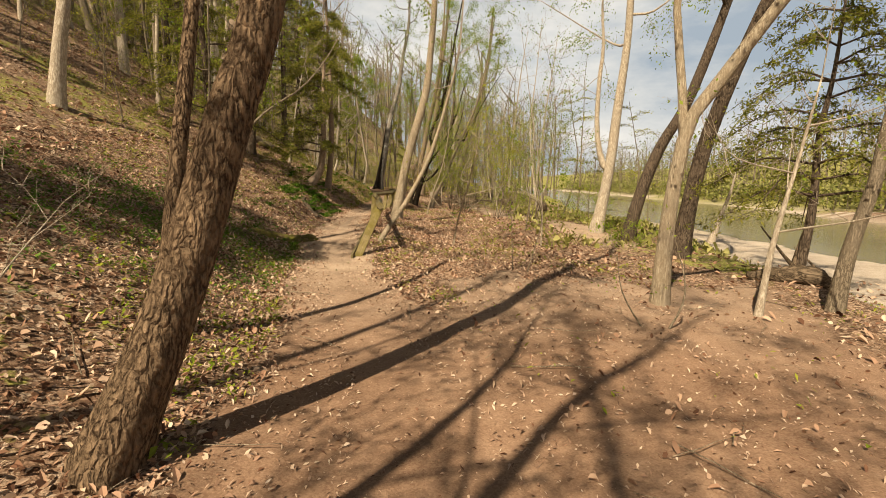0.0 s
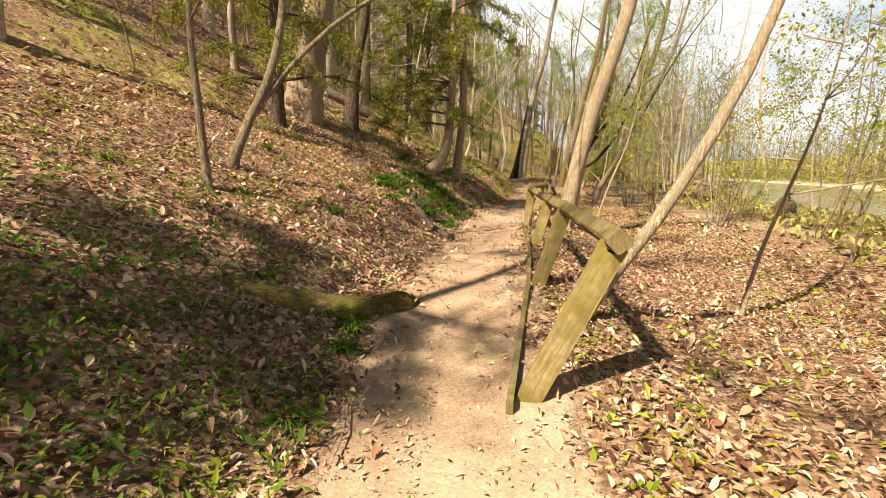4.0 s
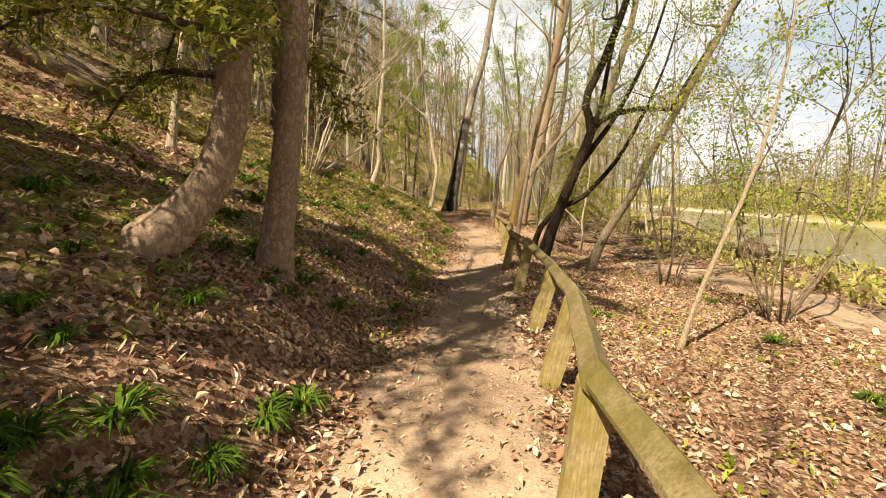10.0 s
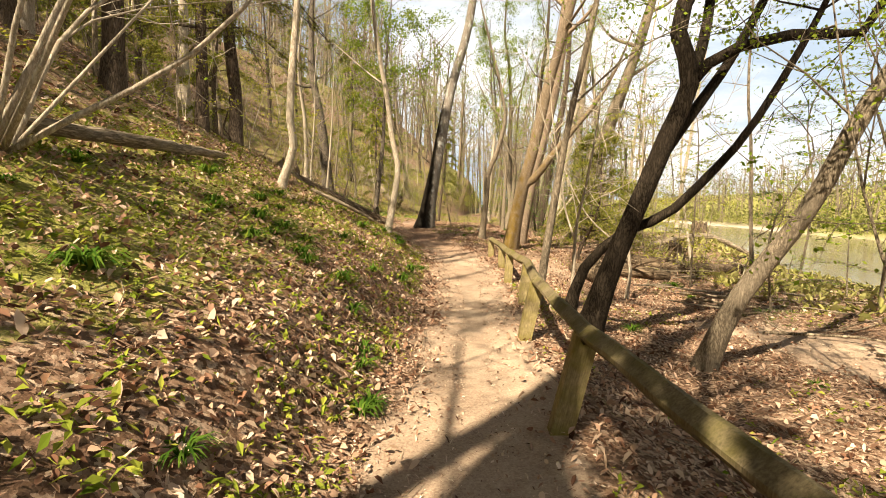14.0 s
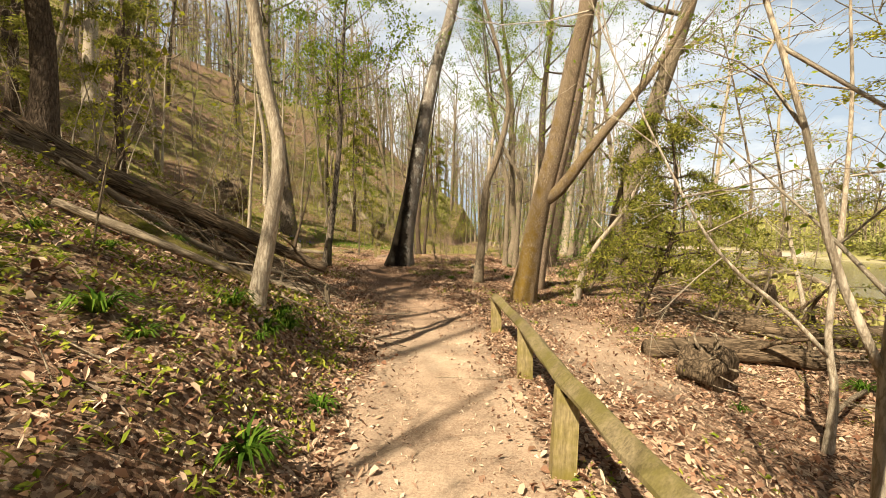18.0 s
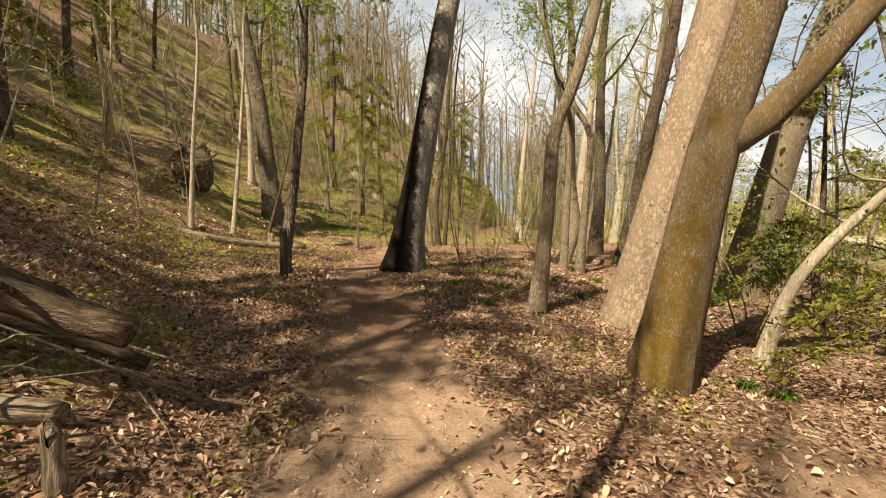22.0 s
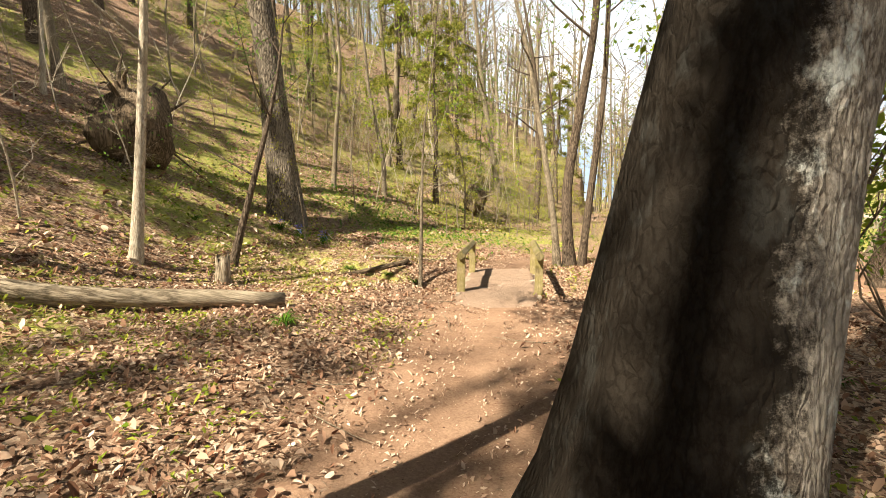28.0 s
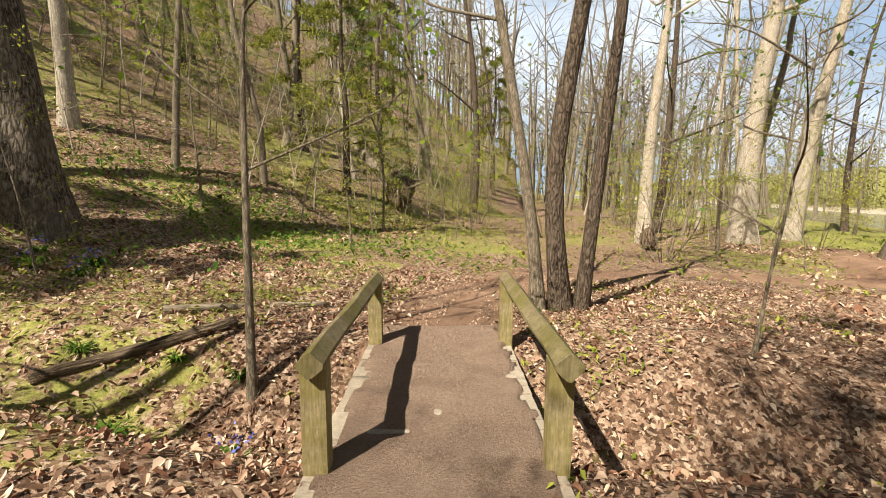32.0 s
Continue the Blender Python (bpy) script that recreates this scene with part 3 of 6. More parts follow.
def tree(name, label, x, y, spine, radius, kind, height=0.0, limbs=6, leaves=500, leaf="spring", seed=1, first=0.35, spread=1.0, forks=(), leaf_size=0.075, twig_depth=2, flare=0.4, group="woodland trees", category="tree"):
    """A tree: trunk along its own bends, limbs, twigs and a loose crown. spine: bends above the foot; forks: further stems as (height fraction, points)."""
    rng = np.random.default_rng(seed)
    z = float(ground_z(x, y))
    root = thing(name, (x, y, z), label, category, group)
    pts = [np.array((0, 0, -0.25)), np.zeros(3)] + [np.array(p, float) for p in spine]
    top = height or 6.5 + 30 * min(radius, 0.3)
    last, d = pts[-1], pts[-1] - pts[-2]
    d = d / np.linalg.norm(d)
    while pts[-1][2] < top:
        d = d * 0.8 + np.array([0, 0, 0.2]) + rng.normal(size=3) * 0.06
        d /= np.linalg.norm(d)
        pts.append(pts[-1] + d * max(0.9, (top - last[2]) / 5))
    count = 12 + int(top * 1.6)
    line = spline(pts, count)
    hgt = np.clip(line[:, 2], 0, None) / max(line[-1, 2], 0.1)
    radii = radius * (1 - 0.82 * hgt ** 0.9)
    low = np.exp(-np.clip(line[:, 2], 0, None) / (radius * 2.2 + 0.05))
    body = Shape()
    tube(body, line, radii, 18 if radius > 0.1 else 10, 0.07, seed, flare=low * flare)
    part("trunk", body, BARK[kind], root)
    tips, twigs = [], Shape()
    for at, way in forks:
        k = int(np.argmax(line[:, 2] >= at)) if at > 0.4 else int(at * (count - 1))
        fp = [line[k]] + [np.array(p, float) for p in way]
        e = fp[-1] - fp[-2]
        e = e / np.linalg.norm(e)
        for _ in range(3):
            e = e * 0.85 + np.array([0, 0, 0.15]) + rng.normal(size=3) * 0.1
            e /= np.linalg.norm(e)
            fp.append(fp[-1] + e * 1.2)
        fl = spline(fp, 14)
        s = Shape()
        tube(s, fl, radii[k] * 0.72 * np.linspace(1, 0.15, 14), 12, 0.06, seed + k)
        part("limb", s, BARK[kind], root)
        for j in (5, 6, 7, 8, 9, 10, 11, 12, 13, 13):
            w = rng.normal(size=3) + np.array([0, 0, 0.4])
            branchlets(twigs, rng, fl[j], w / np.linalg.norm(w), rng.uniform(0.8, 1.6) * spread, max(radii[k] * 0.22, 0.008), twig_depth, tips)
    for i in range(limbs):
        at = first + (0.97 - first) * (i + rng.random() * 0.7) / max(limbs, 1)
        k = int(np.searchsorted(hgt, at))
        k = min(k, count - 2)
        a = i * 2.4 + rng.random() * 1.2 + seed
        up = rng.uniform(0.25, 0.9)
        w = np.array([math.cos(a), math.sin(a), up])
        w /= np.linalg.norm(w)
        long = spread * (0.9 + 2.4 * (1 - at)) * (0.6 + min(radius, 0.3) * 2.2)
        s = Shape()
        mid = line[k] + w * long * 0.5 + rng.normal(size=3) * 0.12 * long
        end = line[k] + w * long + np.array([0, 0, 0.25 * long]) + rng.normal(size=3) * 0.15 * long
        fl = spline([line[k], mid, end], 8)
        tube(s, fl, max(radii[k] * 0.42, 0.012) * np.linspace(1, 0.25, 8), 7, 0.05, seed + i, cap=False)
        part("limb", s, BARK[kind], root)
        for j in (2, 4, 5, 6, 7, 7):
            b = w * 0.6 + rng.normal(size=3) * 0.7
            branchlets(twigs, rng, fl[j], b / np.linalg.norm(b), long * rng.uniform(0.3, 0.55), max(radii[k] * 0.15, 0.006), twig_depth, tips)
    w = line[-1] - line[-2]
    branchlets(twigs, rng, line[-1], w / np.linalg.norm(w), 1.2 * spread, max(radii[-1], 0.008), twig_depth, tips)
    if twigs.n:
        tagged(part("twigwork", twigs, BARK[kind], root), kind="stuff")
    if leaves and tips:
        tips = np.array(tips)
        leaves = int(leaves * 1.35)
        pick = tips[rng.integers(0, len(tips), leaves)] + rng.normal(size=(leaves, 3)) * 0.09
        s = Shape()
        leaf_blades(s, pick, leaf_size * 0.66, rng, 0.3, 0.6)
        tagged(part("crown", s, LEAF[leaf], root, flat=True), kind="stuff")
    return root


def log(name, label, ends, radii, kind, seed=0, sink=0.0, category="log", sides=14, stubs=0, lift=None):
    """A fallen trunk lying along the ground, through the given points of the plan."""
    rng = np.random.default_rng(seed)
    mid = np.mean(np.array(ends, float)[:, :2], 0)
    root = thing(name, (*mid, float(ground_z(*mid))), label, category)
    pts = [np.array((p[0], p[1], (float(ground_z(p[0], p[1])) + (lift[i] if lift else 0)))) - np.array(root.matrix_basis.translation) for i, p in enumerate(ends)]
    n = 8 + 4 * len(ends)
    line = spline(pts, n)
    r = np.interp(np.linspace(0, 1, n), np.linspace(0, 1, len(radii)), radii)
    line[:, 2] += r * (0.75 - sink)
    line += rng.normal(size=line.shape) * r[:, None] * 0.08
    s = Shape()
    tube(s, line, r, sides, 0.1, seed)
    turn = Vector((0, 0, 1)).rotation_difference(Vector(line[-1] - line[0])).to_matrix()
    s.v = [v @ np.array(turn) for v in s.v]
    part("trunk", s, BARK[kind], root).matrix_basis = turn.to_4x4()
    for i in range(stubs):
        k = rng.integers(2, n - 2)
        w = rng.normal(size=3)
        w[2] = abs(w[2]) + 0.3
        w /= np.linalg.norm(w)
        b = Shape()
        q = spline([line[k], line[k] + w * r[k] * 3, line[k] + w * r[k] * rng.uniform(5, 9) + rng.normal(size=3) * r[k]], 6)
        tube(b, q, r[k] * 0.3 * np.linspace(1, 0.2, 6), 6)
        part("branch_stub", b, BARK[kind], root)
    return root


# ---- ground, water ----
def graded(low, high, step, edge):
    """Even steps over the middle, growing ones out to the edge."""
    mid = list(np.arange(low, high + step, step))
    s, a, b = step, [mid[0]], [mid[-1]]
    while b[-1] < edge or a[-1] > -edge:
        s *= 1.22
        a.append(a[-1] - s)
        b.append(b[-1] + s)
    return np.array(a[:0:-1] + mid + b[1:])


gx, gy = graded(-15, 9, 0.16, 700), graded(-3, 68, 0.18, 700)
GX, GY = np.meshgrid(gx, gy)
GZ = ground_z(GX, GY)
ground_mesh = bpy.data.meshes.new("ground")
nx, ny = len(gx), len(gy)
idx = np.arange(nx * ny).reshape(ny, nx)
quads = np.stack([idx[:-1, :-1], idx[:-1, 1:], idx[1:, 1:], idx[1:, :-1]], -1).reshape(-1, 4)
ground_mesh.from_pydata(np.stack([GX, GY, GZ], -1).reshape(-1, 3).tolist(), [], quads.tolist())
ground_mesh.polygons.foreach_set("use_smooth", [True] * len(quads))


def green_cover(x, y):
    """How much of the floor is grown over: 0 to 1."""
    d = x - route(y)[0]
    bank = smooth(1.0, 2.6, -d) * (0.40 + 0.15 * smooth(19, 22, y) * (1 - smooth(30, 33, y)) + 0.09 * smooth(42, 48, y)) - 0.07 * smooth(6, 12, -d)
    river = smooth(3.0, 6.0, x) * 0.45 + 0.2 * smooth(40, 55, y) + 0.16 * smooth(56, 63, y)
    return np.clip(np.maximum(bank, river) + 0.24 * bumps(x, y, 2.4, 11) + 0.14 * bumps(x, y, 6.5, 12), 0, 0.85)


cover = np.zeros((ny, nx, 4))
cover[..., 0] = path_mask(GX, GY)
cover[..., 1] = green_cover(GX, GY)
shore = smooth(0.0, 0.6, GX - 6.6 - .04 * GY) * (GZ < -.35)
cover[..., 2] = np.clip(shore, 0, 1) * (1 - smooth(20, 34, GY)) + smooth(0, 1, GX - 30) * (GZ < -.45)
cover[..., 2] = np.clip(cover[..., 2], 0, 1)
cover[..., 3] = 1
attr = ground_mesh.color_attributes.new("cover", "FLOAT_COLOR", "POINT")
attr.data.foreach_set("color", cover.ravel())
ground_mesh.materials.append(SOIL)
ground = tagged(new("ground", ground_mesh), "leaf-strewn woodland floor with a trodden earth path", "ground", kind="structure")

water = Shape()
water.add([(6, -400, -.93), (62, -400, -.93), (62, 500, -.93), (6, 500, -.93)], [[0, 1, 2, 3]])
river = tagged(new("river", water.mesh("river", WATER)), "slow brown river with soft reflections beside the wood", "river", kind="structure")


# ---- trees by the path ----
tree("tree", "brown ivy-flecked young trunk on the leaf-strewn bank", -2.55, 4.02, [(0.10, 0.11, 1.16), (0.21, 0.23, 2.29)], 0.083, "rough", limbs=5, leaves=900, leaf="spring", leaf_size=.09, seed=12, first=0.3)
tree("tree", "crooked grey-brown tree with forked trunk at the edge of the clearing", 3.30, 6.61, [(0.01, -0.00, 1.18), (0.12, -0.06, 2.55), (0.40, -0.20, 3.14), (0.95, -0.47, 4.13)], 0.118, "tan", limbs=8, leaves=4200, leaf="spring", leaf_size=.1, seed=13, first=0.4, forks=((2.2, [(.05, .08, 3.2), (-.1, .15, 4.4), (-.05, .2, 6.0)]),))
tree("tree", "dark leaning tree trunk beside the river clearing", 5.86, 10.94, [(0.10, -0.05, 1.59), (0.34, -0.18, 3.15), (0.89, -0.47, 5.28)], 0.2, "dark", limbs=8, leaves=4200, leaf="spring", leaf_size=.1, seed=14, first=0.4)
tree("tree", "pale slim forked tree on the river bank", 5.22, 15.18, [(0.24, -0.08, 2.11), (0.33, -0.11, 3.91), (0.46, -0.16, 5.98)], 0.191, "pale", limbs=8, leaves=4200, leaf="spring", leaf_size=.1, seed=15, first=0.4, forks=((1.5, [(.05, .05, 2.3), (-.2, .1, 3.3), (-.25, .1, 4.8)]),))
tree("tree", "dark slanting tree on the river bank", 5.77, 14.00, [(0.29, -0.12, 1.50), (0.65, -0.27, 2.81), (1.15, -0.5, 3.95)], 0.194, "dark", limbs=8, leaves=4200, leaf="spring", leaf_size=.1, seed=16, first=0.4)
tree("tree", "thin pale sapling on the leafy river bank", 4.49, 6.15, [(0.03, -0.02, 0.81), (0.08, -0.06, 1.40)], 0.052, "pale", limbs=5, leaves=160, leaf="spring", leaf_size=.09, seed=17, first=0.3, height=2.8)
tree("tree", "grey leaning tree near the gravel bar", 5.91, 6.56, [(0.05, -0.05, 0.97), (0.15, -0.14, 1.87), (0.18, -0.17, 2.57)], 0.102, "grey", limbs=8, leaves=4200, leaf="spring", leaf_size=.1, seed=18, first=0.4)
tree("tree", "broken pale stem by the river", 11.70, 19.44, [(0.21, -0.13, 1.12), (0.42, -0.25, 2.16)], 0.135, "pale", limbs=0, leaves=0, leaf="spring", leaf_size=.09, seed=19, first=0.4, height=2.3)
tree("tree", "white-barked tree high on the wooded slope", -9.12, 10.98, [(0.09, 0.08, 1.09), (0.24, 0.20, 2.37)], 0.159, "pale", limbs=8, leaves=700, leaf="green", seed=20, first=0.4)
tree("tree", "slim grey tree on the wooded slope", -10.65, 17.43, [(-0.01, -0.00, 1.80), (0.03, 0.02, 3.74)], 0.095, "grey", limbs=5, leaves=700, leaf="spring", leaf_size=.09, seed=21, first=0.4)
tree("tree", "grey forked tree on the leafy bank", -5.63, 11.29, [(0.15, 0.15, 0.52), (0.33, 0.33, 1.06), (0.46, 0.46, 1.71)], 0.060, "grey", limbs=5, leaves=900, leaf="spring", leaf_size=.09, seed=22, first=0.3, forks=((.5, [(.5, .5, 1.2), (1.0, .97, 1.9), (1.7, 1.6, 2.6)]),))
tree("tree", "slim straight grey tree on the leafy bank", -5.26, 10.49, [(-0.02, -0.02, 0.72), (-0.04, -0.04, 1.52)], 0.045, "grey", limbs=5, leaves=900, leaf="spring", leaf_size=.09, seed=24, first=0.3, height=4.5)
tree("tree", "stout tree with pale bleached foot on the slope", -8.26, 17.01, [(0.09, 0.06, 1.21), (0.32, 0.21, 2.45)], 0.402, "beech", limbs=10, leaves=8000, leaf="spring", leaf_size=.14, seed=25, first=0.4)
tree("tree", "dark trunk on the shady slope", -7.91, 18.75, [(0.16, 0.09, 1.67), (0.41, 0.22, 3.08)], 0.184, "dark", limbs=8, leaves=700, leaf="green", seed=26, first=0.4)
tree("tree", "slim pale tree high on the slope", -10.56, 17.28, [(-0.00, -0.00, 0.73), (-0.01, -0.01, 1.37)], 0.078, "pale", limbs=5, leaves=200, leaf="spring", leaf_size=.09, seed=27, first=0.3)
tree("tree", "smooth tan beech trunk beside the path", -5.05, 20.04, [(0.09, 0.06, 1.04), (0.15, 0.10, 1.99)], 0.134, "beech", limbs=8, leaves=900, leaf="spring", leaf_size=.09, seed=28, first=0.5)
tree("tree", "pale trunk high on the slope", -10.28, 21.21, [(0.03, 0.03, 0.53), (0.05, 0.06, 1.08)], 0.112, "pale", limbs=8, leaves=200, leaf="spring", leaf_size=.09, seed=30, first=0.4)
tree("tree", "thin pale sapling on the slope", -8.69, 20.22, [(0.09, 0.09, 0.73), (0.14, 0.14, 1.51)], 0.036, "pale", limbs=5, leaves=200, leaf="spring", leaf_size=.09, seed=31, first=0.3, height=4.5)
tree("tree", "slender pale sapling on the grassy slope", -7.23, 21.56, [(0.12, 0.07, 1.04), (0.28, 0.17, 2.34)], 0.052, "pale", limbs=5, leaves=200, leaf="green", seed=32, first=0.3, height=4.5)
tree("tree", "grey trunk on the wooded slope", -11.20, 26.42, [(0.08, 0.06, 1.58), (0.15, 0.10, 3.11)], 0.191, "grey", limbs=8, leaves=700, leaf="spring", leaf_size=.09, seed=33, first=0.4)
tree("tree", "slim pale trunk on the wooded slope", -14.42, 32.81, [(0.13, 0.08, 2.01), (0.42, 0.27, 4.84)], 0.145, "pale", limbs=8, leaves=700, leaf="green", seed=35, first=0.4)
tree("tree", "slim grey-brown trunk standing against the fence", -2.58, 29.90, [(0.1, -0.02, 1.1), (0.29, -0.06, 2.69)], 0.068, "grey", limbs=5, leaves=900, leaf="spring", leaf_size=.09, seed=37, first=0.3)
tree("tree", "mottled grey trunk leaning over the lower path", -0.7, 28.4, [(0.3, -0.11, 0.95), (.84, -0.33, 2.05), (1.2, -0.46, 3.1), (1.7, -0.63, 4.2)], 0.12, "grey", limbs=8, leaves=4200, leaf="spring", leaf_size=.1, seed=38, first=0.4)
tree("tree", "pale forked sapling below the fence", -1.89, 30.70, [(0.00, -0.00, 1.34), (0.07, -0.03, 1.85), (0.13, -0.06, 2.25)], 0.038, "pale", limbs=5, leaves=160, leaf="spring", leaf_size=.09, seed=39, first=0.3, height=3.7, forks=((1.2, [(-.18, .06, 1.7), (-.3, .1, 2.3)]),))
tree("tree", "smooth pale wavy young beech beside the path", -5.74, 33.1, [(0.15, 0.05, .93), (0.2, 0.08, 1.57), (0.05, 0.03, 2.3), (-0.06, 0.0, 3.1)], 0.08, "pale", limbs=5, leaves=900, leaf="spring", leaf_size=.09, seed=40, first=0.3)
tree("tree", "pale kinked tree on the bank", -7.35, 30.97, [(0.20, 0.09, 0.77), (0.15, 0.06, 1.51), (0.30, 0.13, 3.82)], 0.082, "pale", limbs=5, leaves=900, leaf="green", seed=41, first=0.3)
tree("tree", "stout moss-covered tree leaning beside the path", -2.44, 39.5, [(0.28, -0.08, 2.0), (0.62, -0.17, 3.55)], 0.255, "moss", limbs=8, leaves=1500, leaf="spring", leaf_size=.08, seed=42, first=0.4, forks=((2.2, [(.75, -.25, 2.6), (1.3, -.5, 3.4), (1.9, -.7, 4.2)]),))
tree("tree", "smooth brown trunk close behind the mossy tree", -2.09, 41.82, [(0.42, -0.12, 2.32), (0.89, -0.25, 4.59)], 0.360, "beech", limbs=8, leaves=4200, leaf="spring", leaf_size=.1, seed=43, first=0.4)
tree("tree", "grey-brown leaning trunk behind the mossy tree", 1.09, 45.40, [(0.61, -0.29, 3.26), (1.27, -0.62, 5.91)], 0.399, "grey", limbs=8, leaves=4200, leaf="spring", leaf_size=.1, seed=44, first=0.4)
tree("tree", "pale bent sapling on the riverside", -1.04, 40.40, [(0.19, -0.10, 0.89), (0.48, -0.26, 1.49), (0.84, -0.45, 2.02)], 0.093, "pale", limbs=5, leaves=300, leaf="spring", leaf_size=.1, seed=45, first=0.4, height=3.4)
tree("tree", "crooked grey trunk beside the trodden path", -3.53, 41.92, [(.14, -.02, 1.7), (.2, -.02, 2.8), (.5, -.05, 3.6), (.8, -.06, 5.0), (.6, -.05, 6.0)], 0.128, "grey", limbs=8, leaves=900, leaf="green", seed=47, first=0.4)
tree("tree", "slim kinked grey trunk", -2.07, 46.88, [(0.11, -0.02, 2.23), (0.16, -0.03, 3.52), (-0.32, 0.05, 4.40)], 0.118, "grey", limbs=8, leaves=4200, leaf="spring", leaf_size=.1, seed=48, first=0.4)
tree("tree", "ivy-clad trunk with a dark bent foot", -2.19, 49.19, [(0.30, -0.11, 1.17), (0.14, -0.05, 2.55), (0.06, -0.02, 5.36)], 0.193, "grey", limbs=8, leaves=4200, leaf="spring", leaf_size=.1, seed=49, first=0.4)
tree("tree", "crooked slim trunk in the leaf litter", -2.43, 47.28, [(0.06, -0.03, 2.56), (0.04, -0.01, 3.39), (-0.19, 0.08, 4.35)], 0.103, "grey", limbs=8, leaves=4200, leaf="spring", leaf_size=.1, seed=50, first=0.4)
tree("tree", "dark leaning trunk near the river", -0.26, 49.78, [(0.16, -0.09, 1.14), (0.28, -0.15, 1.83)], 0.256, "dark", limbs=8, leaves=4200, leaf="spring", leaf_size=.1, seed=51, first=0.4)
tree("tree", "dark furrowed trunk beside the path", -8.72, 43.8, [(0.18, 0.15, 1.72), (0.36, 0.30, 4.01)], 0.125, "furrow", limbs=15, leaves=9500, leaf="spring", leaf_size=.14, seed=52, spread=1.3, first=0.4)
tree("tree", "straight pale trunk below the slope", -12.94, 46.66, [(0.07, 0.08, 2.39), (0.17, 0.19, 4.44)], 0.078, "pale", limbs=5, leaves=700, leaf="green", seed=53, first=0.3)
tree("tree", "slim pale trunk below the slope", -12.63, 48.21, [(0.19, 0.17, 3.06), (0.31, 0.27, 5.46)], 0.079, "pale", limbs=5, leaves=700, leaf="spring", leaf_size=.09, seed=54, first=0.3)
tree("tree", "grey trunk on the wooded slope", -22.07, 53.65, [(-0.14, -0.18, 3.31), (-0.25, -0.31, 4.91)], 0.150, "grey", limbs=8, leaves=700, leaf="green", seed=56, first=0.4)
tree("tree", "very thin pale sapling on the slope", -20.97, 52.49, [(0.09, 0.09, 3.16), (0.15, 0.14, 5.99)], 0.073, "pale", limbs=5, leaves=700, leaf="spring", leaf_size=.09, seed=57, first=0.3)
tree("tree", "dark mossy slanting sapling", -12.26, 49.63, [(0.28, 0.25, 1.42), (0.50, 0.46, 2.57)], 0.072, "dark", limbs=5, leaves=700, leaf="green", seed=59, first=0.3, height=4.0)
tree("tree", "stout dark furrowed trunk among bluebells", -14.48, 54.20, [(-0.08, -0.03, 1.2), (-0.2, -0.07, 2.6), (-.36, -.1, 4.2)], 0.416, "furrow", limbs=8, leaves=700, leaf="spring", leaf_size=.09, seed=60, first=0.4)
tree("tree", "pale-barked trunk on the green slope", -17.58, 57.75, [(-0.00, -0.00, 1.64), (-0.02, -0.02, 3.07)], 0.182, "pale", limbs=8, leaves=700, leaf="spring", leaf_size=.09, seed=61, first=0.4)
tree("tree", "slim grey trunk on the green slope", -15.50, 58.42, [(0.12, 0.10, 2.22), (0.25, 0.20, 4.26)], 0.095, "grey", limbs=5, leaves=700, leaf="green", seed=62, first=0.4)
tree("tree", "thin grey tree beside the ditch", -9.74, 51.97, [(0.01, 0.01, 1.13), (0.03, 0.02, 2.28), (0.06, 0.04, 3.14)], 0.042, "grey", limbs=5, leaves=700, leaf="spring", leaf_size=.09, seed=63, first=0.3, height=4.5)
tree("tree", "small forked tree on the green slope", -14.27, 60.18, [(-0.02, -0.01, 1.41), (-0.24, -0.14, 2.73)], 0.094, "grey", limbs=5, leaves=700, leaf="spring", leaf_size=.09, seed=64, first=0.4)
tree("tree", "slim dark stem of a clump beyond the bridge", -7.17, 54.35, [(-0.16, 0.01, 1.44), (-0.59, 0.04, 3.83)], 0.088, "grey", limbs=5, leaves=900, leaf="green", seed=65, first=0.3)
tree("tree", "dark curved stem of a clump beyond the bridge", -6.89, 54.43, [(-0.12, 0.01, 1.78), (0.14, -0.02, 3.78)], 0.133, "dark", limbs=8, leaves=900, leaf="spring", leaf_size=.09, seed=66, first=0.4)
tree("tree", "slanting stem of a clump beyond the bridge", -6.62, 54.40, [(0.14, -0.02, 1.76), (0.31, -0.05, 3.71)], 0.095, "dark", limbs=5, leaves=900, leaf="spring", leaf_size=.09, seed=67, first=0.4)
tree("tree", "pale leaning tree on the river flat", -3.02, 64.71, [(0.03, -0.01, 3.26), (0.34, -0.10, 7.82)], 0.232, "pale", limbs=8, leaves=900, leaf="green", seed=68, first=0.4)
tree("tree", "tall white-barked tree on the river flat", 1.08, 67.00, [(0.14, -0.06, 4.97), (0.45, -0.21, 8.58)], 0.420, "pale", limbs=8, leaves=4200, leaf="spring", leaf_size=.1, seed=69, first=0.4)
tree("tree", "thin leafy sapling on the ditch side", -5.23, 53.03, [(0.05, -0.03, 0.77), (0.12, -0.06, 1.40)], 0.021, "grey", limbs=5, leaves=160, leaf="green", seed=71, first=0.3, height=2.8)
tree("tree", "stout pale trunk by the side path", 3.53, 63.05, [(0.30, -0.19, 1.42), (0.62, -0.39, 3.11)], 0.420, "grey", limbs=8, leaves=4200, leaf="spring", leaf_size=.1, seed=72, first=0.4)
tree("tree", "dark trunk by the side path", 0.14, 56.27, [(0.06, -0.04, 1.41), (0.12, -0.09, 2.77)], 0.304, "dark", limbs=8, leaves=4200, leaf="spring", leaf_size=.1, seed=73, first=0.4)
